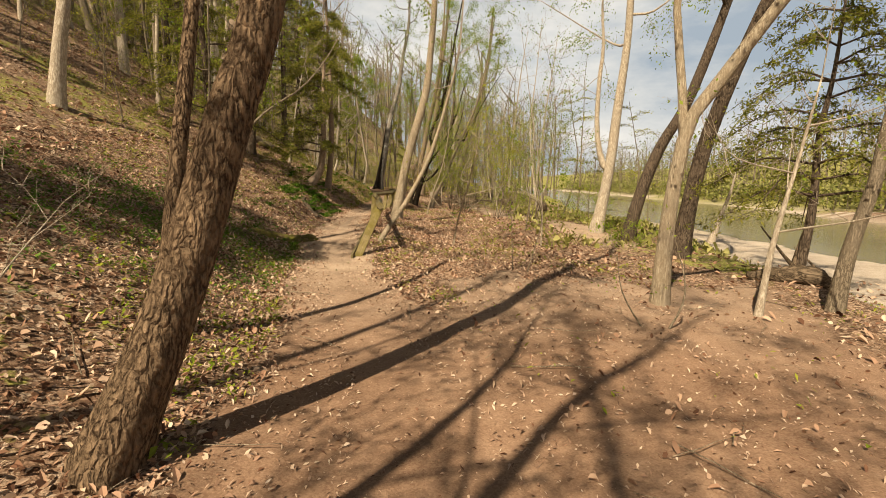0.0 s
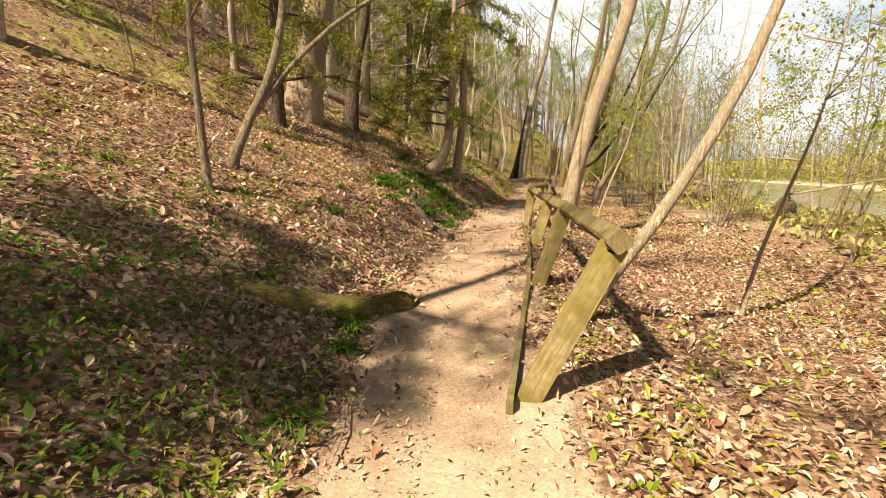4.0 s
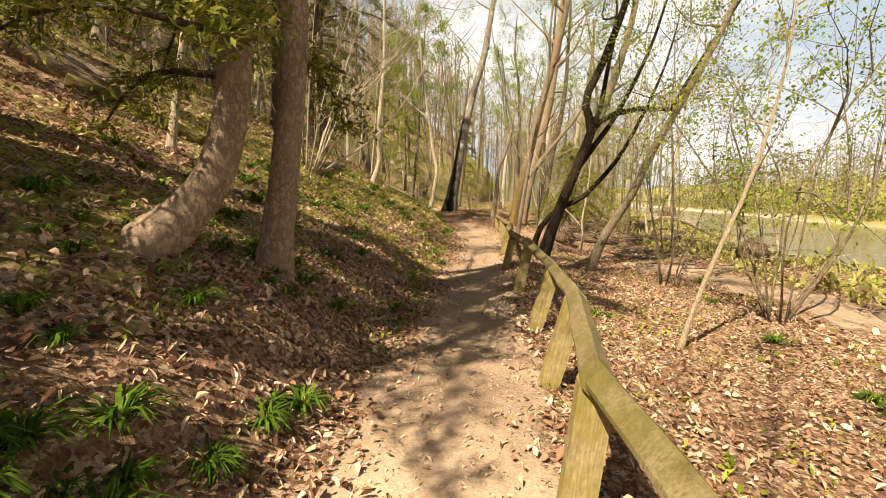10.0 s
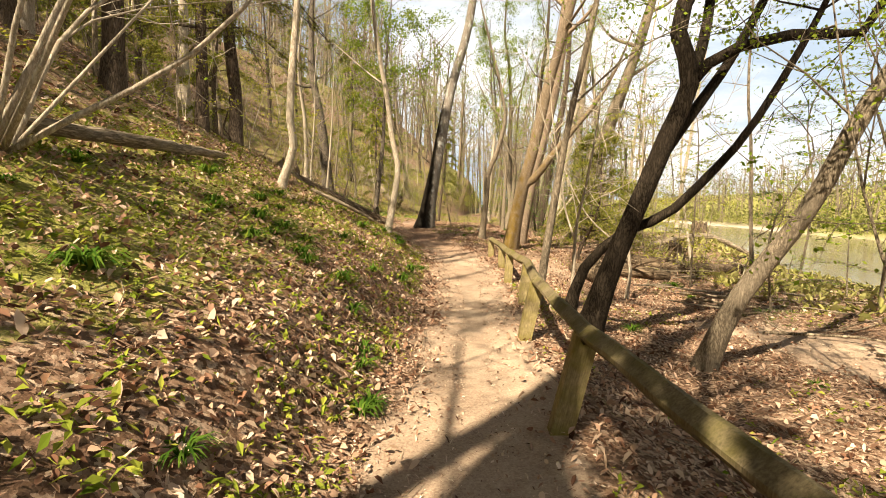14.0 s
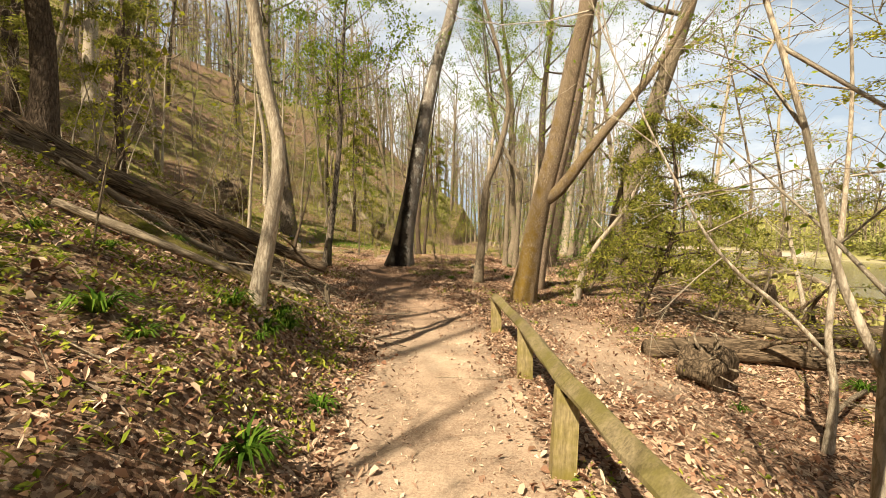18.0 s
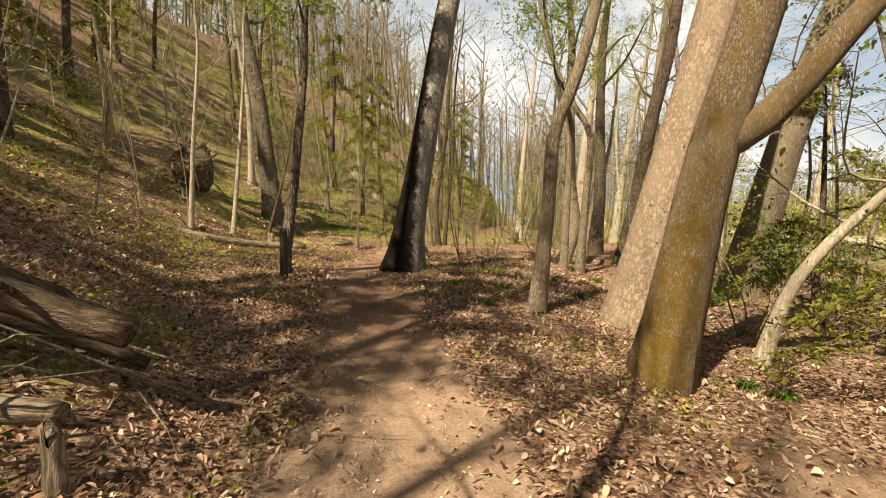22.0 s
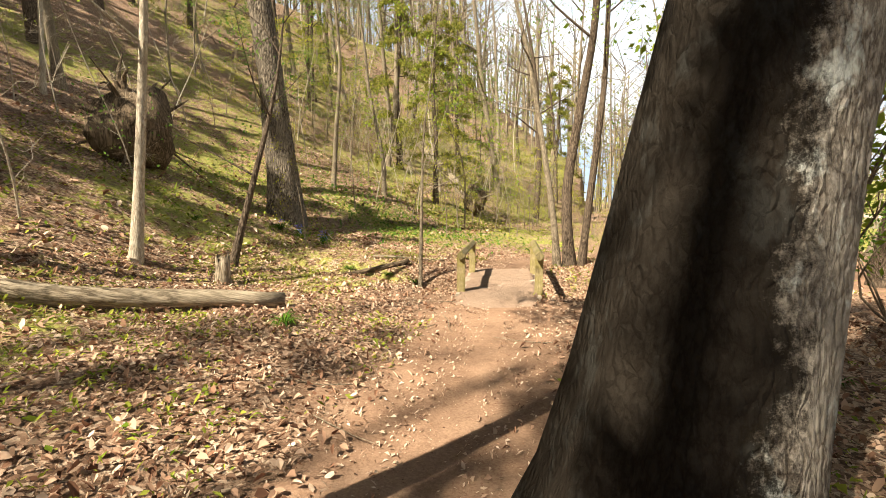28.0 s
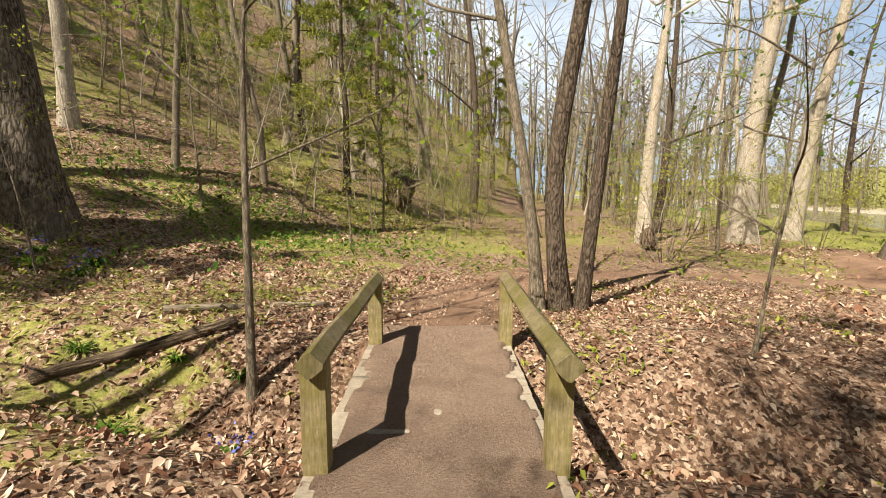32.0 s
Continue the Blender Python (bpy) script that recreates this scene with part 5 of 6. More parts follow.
# two tall hemlocks added to shade the path and the massive tree
hemlock("tall hemlock added with high boughs to shade the path", -10.7, 31.0, [(0, .05, 1.5)], .2, 14.5, 19, 4.8, 4.2, 60, fine=6)
hemlock("tall hemlock added above the dead wood to shade the path", -11.2, 36.2, [(0, .05, 1.5)], .2, 15, 22, 4.6, 4.3, 46, fine=5)
hemlock("dense hemlock on the slope above the fallen trees", -10.6, 33.6, [(0, .05, 1.5)], .15, 11, 16, 2.4, 2.8, 36, fine=5)
hemlock("dense hemlock beside the dead wood on the slope", -13.4, 31.5, [(0, .05, 1.5)], .15, 13, 17, 1.4, 3.0, 40)
hemlock("hemlock on the upper wooded slope", -16.5, 34, [(0, .05, 1.5)], .16, 11, 7, .7, 3.0, 30)
hemlock("hemlock among bare trees on the hill", -24, 70, [(0, .05, 1.5)], .18, 13, 9, .7, 3.2, 30)
hemlock("hemlock by the river debris", .75, 42.2, [(-.1, .05, .8), (-.1, 0, 1.6)], .07, 3.9, 10, .7, 1.5, 26)
hemlock("low spreading hemlock leaning over the eroded bank", -.3, 38.1, [(.15, 0, .5), (.45, -.05, 1.2), (.6, -.1, 1.9)], .06, 4.2, 21, .9, 2.1, 32, fine=5)
hemlock("low spreading hemlock at the clearing's river side", 6.6, 8.2, [(.1, 0, 1.4)], .09, 5.2, 11, 1.5, 2.6, 30)


def many_stems(label, x, y, stems, long, radius, kind, seed, lean=(0, 0), spread=.55, leaves=120, leaf="spring", name="shrub"):
    """A shrub of many stems from one root."""
    rng = np.random.default_rng(seed)
    root = thing(name, (x, y, float(ground_z(x, y))), label, "shrub", "woodland shrubs")
    tips, twigs = [], Shape()
    for i in range(stems):
        a = i * 2 * math.pi / stems + rng.normal() * .3
        d = np.array((math.cos(a) * spread + lean[0], math.sin(a) * spread + lean[1], 1.0))
        d /= np.linalg.norm(d)
        m = long * rng.uniform(.6, 1.1)
        o = np.array((math.cos(a) * .12, math.sin(a) * .12, -.1))
        q = spline([o, o + d * m * .45 + rng.normal(size=3) * .08 * m, o + d * m + rng.normal(size=3) * .1 * m], 9)
        s = Shape()
        tube(s, q, radius * rng.uniform(.6, 1.2) * np.linspace(1, .2, 9), 7, .04, seed + i)
        part("stem", s, BARK[kind], root)
        for j in (4, 5, 6, 7, 8):
            w = d + rng.normal(size=3) * .6
            branchlets(twigs, rng, q[j], w / np.linalg.norm(w), m * rng.uniform(.18, .35), 0, 1, tips)
    tagged(part("twigwork", twigs, BARK[kind], root), kind="stuff")
    if leaves:
        tips = np.array(tips)
        s = Shape()
        leaf_blades(s, tips[rng.integers(0, len(tips), 2 * leaves)] + rng.normal(size=(2 * leaves, 3)) * .06, .054, rng, .2, .6)
        tagged(part("leaves", s, LEAF[leaf], root, flat=True), kind="stuff")
    return root


many_stems("bare multi-stemmed shrub fanning over the bank", -7.2, 25.7, 13, 4.6, .026, "pale", 1, (.3, .2), .45, 60)
many_stems("leafy yellow-green shrub on the river side", 2.4, 20.6, 6, 4.8, .024, "grey", 2, (.05, 0), .26, 2000, "yellow")
many_stems("bright green shrub near the river bank", 3.3, 22.2, 6, 2.6, .02, "grey", 3, (0, 0), .4, 900)
many_stems("fresh green sapling clump by the lower path", 2.9, 22.9, 5, 3.4, .025, "pale", 4, (.1, 0), .35, 700)
many_stems("tangled bare twigs with reddish buds by the path", -3.0, 2.4, 9, 1.25, .01, "pale", 5, (0, 0), .7, 0)
many_stems("tangled bare twigs on the bank", -3.5, 1.3, 8, 1.3, .01, "grey", 6, (0, 0), .8, 30)
many_stems("spring-green thicket behind the clearing", 1.2, 23.6, 8, 5.2, .026, "grey", 7, (0, 0), .34, 2200)
many_stems("fresh green leafy tree clump at the far edge of the clearing", 3.6, 17.9, 5, 5.4, .028, "grey", 25, (.02, 0), .24, 2000)
many_stems("spring-green thicket near the riverside", .6, 26.5, 7, 5.2, .025, "grey", 8, (0, 0), .34, 2000)
many_stems("leafy sapling clump beside the big tree", -5.1, 47.1, 5, 3.6, .018, "grey", 9, (0, 0), .25, 650)
many_stems("light green sapling clump on the flat", -4.4, 46.2, 4, 3.0, .016, "grey", 10, (0, 0), .3, 420)
many_stems("thin sapling at the clearing", 2.6, 5.2, 2, 1.5, .014, "grey", 11, (-.2, .1), .3, 25)
many_stems("fine twiggy sapling in the leaf litter", 1.4, 7.9, 2, 1.5, .012, "grey", 12, (0, 0), .2, 70)
many_stems("green bush below the eroded bank", -.6, 41.6, 7, 1.9, .014, "grey", 13, (0, 0), .6, 700, "green")
many_stems("bushy growth at the river's edge", 5.6, 17.6, 9, 1.7, .012, "grey", 16, (0, 0), .7, 700)
many_stems("bushy growth at the clearing edge", 5.4, 13.2, 8, 1.0, .012, "grey", 17, (0, 0), .8, 450)
many_stems("leafy maple sapling by the fallen trunk", -6.6, 32.0, 3, 1.7, .01, "grey", 18, (.1, 0), .3, 120, "yellow")
many_stems("leafy green shrub near the side path", -2.6, 50.6, 6, 3.2, .02, "grey", 19, (0, 0), .45, 700, "green")
many_stems("green-leaved shrub near the kinked trunk", -.6, 46.8, 6, 3.6, .02, "grey", 20, (0, 0), .45, 900, "green")
many_stems("yellow-green thicket beyond the footbridge", -3.8, 60.2, 9, 3.2, .016, "grey", 21, (0, 0), .5, 1000, "yellow")
many_stems("yellow-green thicket on the river flat", -6.2, 66.0, 9, 3.6, .016, "grey", 22, (0, 0), .5, 1100, "yellow")
many_stems("yellow-green thicket below the slope", -9.0, 69.0, 9, 3.8, .016, "grey", 23, (0, 0), .5, 1100, "yellow")
many_stems("leafy thicket along the side path", 2.2, 64.5, 8, 3.0, .016, "grey", 24, (0, 0), .5, 900, "yellow")


# ---- the wood around ----
def wood_tree(label, high, radius, kind, leaves, leaf, seed, sprays, first=.35, name="tree", leaf_size=.1, category="tree"):
    """A tree of the wood behind: trunk with bare limbs, and a thin crown."""
    rng = np.random.default_rng(seed)
    root = thing(name, (0, 0, -40), label, category, "wood behind")
    pts = [np.array((0, 0, -.4)), np.zeros(3)]
    d = np.array((rng.normal() * .06, rng.normal() * .06, 1.0))
    for k in range(6):
        d = d + np.array((rng.normal() * .06, rng.normal() * .06, 0))
        pts.append(pts[-1] + d * high / 6)
    line = spline(pts, 14)
    s = Shape()
    tube(s, line, radius * np.linspace(1.1, .15, 14), 8, .05, seed, flare=.35 * np.exp(-np.clip(line[:, 2], 0, None) / .3))
    part("trunk", s, BARK[kind], root)
    crown, tips = Shape(), []
    for i in range(sprays):
        at = first + (.98 - first) * i / max(sprays - 1, 1)
        k = min(int(at * 13), 12)
        p = line[k] + (line[k + 1] - line[k]) * (at * 13 - k)
        a = i * 2.4 + rng.random()
        w = np.array((math.cos(a), math.sin(a), rng.uniform(.1, .9)))
        w /= np.linalg.norm(w)
        long = (1.05 - at) * high * .22 + high * .05
        q = p + w * long
        tube(crown, [p, p + w * long * .5 + rng.normal(size=3) * .08, q], radius * (1.1 - at) * .45 * np.array([1, .6, .25]), 4, cap=False)
        for o, m in ((q, .8), (p + w * long * .55, .6)):
            b = w + rng.normal(size=3) * .6
            branchlets(crown, rng, o, b / np.linalg.norm(b), long * m, 0, 0, tips)
    tagged(part("branchwork", crown, BARK[kind], root), kind="stuff")
    if leaves:
        tips = np.array(tips)
        s = Shape()
        leaves = int(leaves * 1.5)
        leaf_blades(s, tips[rng.integers(0, len(tips), leaves)] + rng.normal(size=(leaves, 3)) * .06, leaf_size * .62, rng, .2, .6)
        tagged(part("crown", s, LEAF[leaf], root, flat=True), kind="stuff")
    return root


def understorey(label, high, seed, leaf, boughs=18, wide=1.7):
    """A slender understorey tree whose leaves lie in flat, open layers."""
    rng = np.random.default_rng(seed)
    root = thing("understorey_tree", (0, 0, -40), label, "tree", "understorey")
    line = spline([(0, 0, -.3), (0, 0, 0), (rng.normal() * .15, rng.normal() * .15, high * .4), (rng.normal() * .3, rng.normal() * .3, high * .75), (rng.normal() * .4, rng.normal() * .4, high)], 16)
    s = Shape()
    tube(s, line, high * .0075 * np.linspace(1, .2, 16), 7, .05, seed)
    part("trunk", s, BARK["grey"], root)
    wood, leaves = Shape(), Shape()
    for i in range(boughs):
        at = .16 + .82 * i / (boughs - 1)
        p = line[min(int(at * 15), 15)]
        a = i * 2.4 + rng.random()
        d = np.array((math.cos(a), math.sin(a), rng.uniform(-.02, .3)))
        long = wide * (1.15 - .75 * at) * rng.uniform(.6, 1.15)
        q = spline([p, p + d * long * .5 + (0, 0, .06), p + d * long + (0, 0, -.1 * long)], 7)
        tube(wood, q, .011 * np.linspace(1, .25, 7), 4, cap=False)
        side = np.array((-d[1], d[0], 0))
        for j in range(1, 7):
            for k in (-1, 1):
                w = (d * rng.uniform(.4, .8) + side * k * rng.uniform(.5, 1.0)) * long * (.42 - .035 * j) + np.array((0, 0, rng.normal() * .03))
                tube(wood, [q[j], q[j] + w * .5 + rng.normal(size=3) * .02, q[j] + w], [.005, .0035, .0015], 3, cap=False)
                m = 11
                c = q[j] + w * rng.uniform(.15, 1.1, m)[:, None] + rng.normal(size=(m, 3)) * (.055, .055, .022)
                b = rng.uniform(0, 6.28, m)
                u = np.stack([np.cos(b), np.sin(b), rng.normal(size=m) * .25 - .15], -1)
                v = np.stack([-np.sin(b), np.cos(b), rng.normal(size=m) * .3], -1)
                z = .062 * rng.uniform(.6, 1.25, m)[:, None]
                leaves.add(np.stack([c, c + u * z * .5 + v * z * .3, c + u * z, c + u * z * .5 - v * z * .3], 1).reshape(-1, 3), np.arange(4 * m).reshape(-1, 4))
    tagged(part("boughwork", wood, BARK["grey"], root), kind="stuff")
    tagged(part("leaves", leaves, LEAF[leaf], root, flat=True), kind="stuff")
    return root


UNDER = [understorey("slender understorey tree with flat layers of yellow-green leaves", 5.2, 3, "yellow"),
         understorey("tall understorey tree with fresh green layered leaves", 7.5, 4, "spring", 22, 2.2),
         understorey("small understorey tree with olive green layered leaves", 4.0, 5, "hemlock", 15, 1.5),
         understorey("thin understorey tree with deep green layered leaves", 6.2, 6, "green", 18, 1.9)]
TALL = [wood_tree("tall bare pale-barked tree with few buds on the wooded slope", 15, .13, "pale", 90, "spring", 1, 11, .4),
        wood_tree("tall grey tree with sparse spring leaves on the wooded slope", 17, .17, "grey", 240, "spring", 2, 13, .4),
        wood_tree("slim pale tree with few leaves on the wooded slope", 12, .075, "pale", 120, "spring", 3, 10, .35),
        wood_tree("dark-trunked tree with thin crown on the wooded slope", 16, .2, "dark", 150, "green", 4, 12, .35),
        wood_tree("slender grey tree with budding twigs on the wooded slope", 10, .055, "grey", 160, "spring", 5, 10, .25)]
YOUNG = [wood_tree("young sapling with fresh yellow-green leaves", 3.6, .018, "grey", 380, "yellow", 6, 10, .2, "sapling", .075, "sapling"),
         wood_tree("young sapling with fresh green leaves", 4.6, .024, "grey", 420, "spring", 7, 11, .25, "sapling", .075, "sapling"),
         wood_tree("thin bare understorey sapling", 5.2, .022, "pale", 40, "spring", 8, 9, .25, "sapling", .08, "sapling")]
EVER = hemlock("dark evergreen among bare trees on the hill", 0, 0, [(0, .05, 1.5)], .16, 10, 12, .6, 2.6, 24, blade=.17)
EVER.matrix_basis = pose(-17.5, 27.5, float(ground_z(-17.5, 27.5)))
rng = np.random.default_rng(77)
taken = [tuple(o.matrix_basis.translation[:2]) for o in bpy.data.objects if o.parent is None and o.type == "EMPTY"]
used = {}


def plant(kinds, count, pick, gap, wide=0.0):
    """Sets copies about the wood, clear of the path and of one another."""
    done = tries = 0
    while done < count and tries < count * 40:
        tries += 1
        x, y = pick()
        d = x - float(np.interp(y, ROUTE_Y, ROUTE_X))
        low = abs(x - float(np.interp(y, LOW_Y, LOW_X)))
        if -3.4 - wide < d < 3.4 + wide or (low < 1.6 and y < 70) or float(ground_z(x, y)) < -.5:
            continue
        if any((x - a) ** 2 + (y - b) ** 2 < gap * gap for a, b in taken):
            continue
        taken.append((x, y))
        ob = kinds[rng.integers(0, len(kinds))]
        k = rng.uniform(.8, 1.25)
        m = pose(x, y, float(ground_z(x, y)), rng.normal() * 2, rng.normal() * 2, rng.uniform(0, 360)) @ Matrix.Diagonal((k, k, k, 1))
        if ob.name not in used:
            used[ob.name] = 1
            ob.matrix_basis = m
        else:
            copy_thing(ob, m)
        done += 1


plant(TALL, 16, lambda: (rng.uniform(-21, -13), rng.uniform(19, 30)), 1.7, 3)
plant(TALL, 18, lambda: (rng.uniform(-28, -14), rng.uniform(4, 40)), 2.4, 4)
plant(TALL, 55, lambda: (rng.uniform(-50, -21), rng.uniform(0, 75)), 2.2, 3)
plant(TALL[1:], 46, lambda: (rng.uniform(-34, 2), rng.uniform(66, 104)), 1.9)
plant(YOUNG, 34, lambda: (rng.uniform(-20, -9), rng.uniform(57, 74)), 1.2)
plant(TALL, 28, lambda: (rng.uniform(-3, 14), rng.uniform(58, 110)), 2.0)
plant(TALL[2:3] + TALL[4:], 8, lambda: (rng.uniform(1, 8), rng.uniform(24, 58)), 1.8)
plant(TALL, 5, lambda: (rng.uniform(-8, 6), rng.uniform(-16, -5)), 2.4)
plant(YOUNG, 60, lambda: (rng.uniform(-22, -7), rng.uniform(8, 40)), .9, 1.5)
plant(YOUNG[2:], 22, lambda: (rng.uniform(-24, -11), rng.uniform(34, 62)), .9, 1.5)
plant(YOUNG[:1], 16, lambda: (rng.uniform(-24, -11), rng.uniform(34, 62)), .9, 1.5)
plant(YOUNG, 75, lambda: (rng.uniform(-20, 5), rng.uniform(58, 84)), .9)
plant(YOUNG, 26, lambda: (rng.uniform(2.4, 9), rng.uniform(12, 60)), 1.2)
plant(UNDER, 32, lambda: (rng.uniform(-24, -11), rng.uniform(17, 35)), 1.3, 2)
plant(UNDER, 30, lambda: (rng.uniform(-25, -11), rng.uniform(58, 78)), 1.5, 1)
plant(UNDER, 24, lambda: (rng.uniform(-9, 3), rng.uniform(60, 84)), 1.4)
plant(UNDER, 16, lambda: (rng.uniform(.6, 7), rng.uniform(30, 58)), 1.3)
plant(UNDER[:1] + UNDER[2:3], 7, lambda: (rng.uniform(3.6, 6.5), rng.uniform(15, 25)), 1.4)
for x, y, k in ((-22, 18, 1.1), (-24, 33, 1.2), (-36, 58, 1.3), (-26, 76, 1.2), (-36, 42, 1.4), (-29, 38, 1.1), (-31, 47, 1.2), (-30, 54, 1.1), (-26, 46, 1.1), (-28, 51, 1.2), (-30, 61, 1.2), (-27, 41, 1.1), (-33, 55, 1.3), (-30, 30, 1.3), (-26, 8, 1.2), (-18, 3, 1.1), (-34, 66, 1.4), (-20, 88, 1.3), (-17.5, 45.5, 1.0), (-21, 44.5, 1.2), (-15.5, 76, 1.1), (-9, 86, 1.2), (-13.6, 64.8, .9), (-17, 68.5, 1.2)):
    copy_thing(EVER, pose(x, y, float(ground_z(x, y)), 0, 0, x * 37) @ Matrix.Diagonal((k, k, k, 1)))


def far_wood(name, label, count, pick, seed, high=(7, 15), blade=.5, leaves=34, leaf="far"):
    """The wood beyond, too far to tell its trees apart."""
    rng = np.random.default_rng(seed)
    trunks, crowns = Shape(), Shape()
    for _ in range(count):
        x, y = pick(rng)
        z, h = float(ground_z(x, y)), rng.uniform(*high)
        lean = rng.normal(size=2) * .06 * h
        r = h * rng.uniform(.006, .013)
        tube(trunks, [(x, y, z - .3), (x + lean[0] * .5, y + lean[1] * .4, z + h * .5), (x + lean[0], y + lean[1], z + h)], [r, r * .7, r * .2], 4, cap=False)
        for _ in range(11):
            a, s = rng.uniform(0, 6.28), rng.uniform(.25, .97)
            p = np.array((x + lean[0] * s, y + lean[1] * s, z + h * s))
            w = np.array((math.cos(a), math.sin(a), rng.uniform(.3, 1.2))) * h * .17
            tube(trunks, [p, p + w * .6, p + w * 1.1 + (0, 0, .2)], [r * .4, r * .25, r * .1], 3, cap=False)
        c = np.array((x + lean[0] * .7, y + lean[1] * .7, z)) + np.stack([rng.normal(size=leaves) * h * .16, rng.normal(size=leaves) * h * .16, h * rng.beta(2.0, 1.6, leaves)], -1)
        leaf_blades(crowns, c, blade, rng, 0, .8)
    root = thing(name, (0, 0, 0), label, "woodland", kind="stuff")
    tagged(part("trunks", trunks, BARK["grey"], root), kind="stuff")
    tagged(part("leaves", crowns, LEAF[leaf], root, flat=True), kind="stuff")


def beyond(rng):
    y = rng.uniform(-30, 190)
    return float(np.interp(y, (-60, 0, 40, 110), (26, 31, 36, 44))) + 6 + rng.exponential(22), y


far_wood("far_bank_wood", "pale budding woodland on the far river bank", 520, beyond, 1)
far_wood("far_bank_scrub", "low pale scrub along the far river bank", 420, lambda r: (float(np.interp(y0 := r.uniform(-20, 190), (-60, 0, 40, 110), (26, 31, 36, 44))) + r.uniform(4, 12), y0), 2, (1.5, 4), .4, 40)
far_wood("far_valley_wood", "hazy bare woodland up the valley", 380, lambda r: (r.uniform(-70, 26), r.uniform(100, 170)), 3, (14, 25), .4, 44)
far_wood("hilltop_wood", "bare woodland along the top of the hill", 360, lambda r: (r.uniform(-75, -38), r.uniform(-30, 120)), 4, (10, 18), .4, 24)


# ---- small growth and litter ----
def tuft_mesh(seed, blades, long):
    rng = np.random.default_rng(seed)
    s = Shape()
    for i in range(blades):
        a = rng.uniform(0, 6.28)
        d = np.array((math.cos(a), math.sin(a), 0))
        side = np.array((-d[1], d[0], 0)) * rng.uniform(.006, .011)
        m, up = long * rng.uniform(.6, 1.15), rng.uniform(.55, 1.2)
        o = d * rng.uniform(0, .05)
        c = [o, o + d * m * .25 + (0, 0, m * .42 * up), o + d * m * .62 + (0, 0, m * .5 * up), o + d * m + (0, 0, m * .22 * up)]
        w = (1, 1.2, .9, .1)
        v = np.array([p + side * k * q for p, k in zip(c, w) for q in (-1, 1)])
        s.add(v, np.array([[0, 1, 3, 2], [2, 3, 5, 4], [4, 5, 7, 6]]))
    return s.mesh("grass_tuft", LEAF["tuft"])


TUFTS = [tuft_mesh(k, 38 + 7 * k, .19 + .03 * k) for k in range(5)]
rng = np.random.default_rng(12)


def set_tufts(count, pick):
    done = 0
    while done < count:
        x, y = pick()
        if path_mask(x, y) > .2:
            continue
        ob = new("grass_tuft", TUFTS[rng.integers(0, 5)])
        k = rng.uniform(.5, .95)
        ob.matrix_basis = pose(x, y, float(ground_z(x, y)) - .01, 0, 0, rng.uniform(0, 360)) @ Matrix.Diagonal((k, k, k, 1))
        tagged(ob, "tuft of dark green strap-shaped leaves in brown leaf litter", "grass tuft", "grass tufts")
        done += 1


def beside(low, high, y0, y1):
    y = rng.uniform(y0, y1)
    return float(np.interp(y, ROUTE_Y, ROUTE_X)) - float(half_width(y)) - rng.uniform(low, high), y


set_tufts(105, lambda: beside(.08, 1.7, 14.6, 17.6))
set_tufts(38, lambda: beside(.1, 2.6, 17.6, 20.5))
set_tufts(62, lambda: beside(.15, 3.2, 20.5, 29.5))
set_tufts(14, lambda: beside(.2, 3.0, 29.5, 36))
set_tufts(6, lambda: (-3.2 + rng.normal() * .3, 9.85 + rng.normal() * .2))
set_tufts(10, lambda: beside(.2, 3.0, 8, 14))
set_tufts(9, lambda: (-5.5 + rng.normal() * .22, 33.0 + rng.normal() * .2))
set_tufts(14, lambda: (rng.uniform(-1.8, 2.5), rng.uniform(20, 38)))
set_tufts(18, lambda: (rng.uniform(-5.6, -1.0), rng.uniform(38, 48)))
set_tufts(10, lambda: (rng.uniform(-15, -9), rng.uniform(44, 56)))


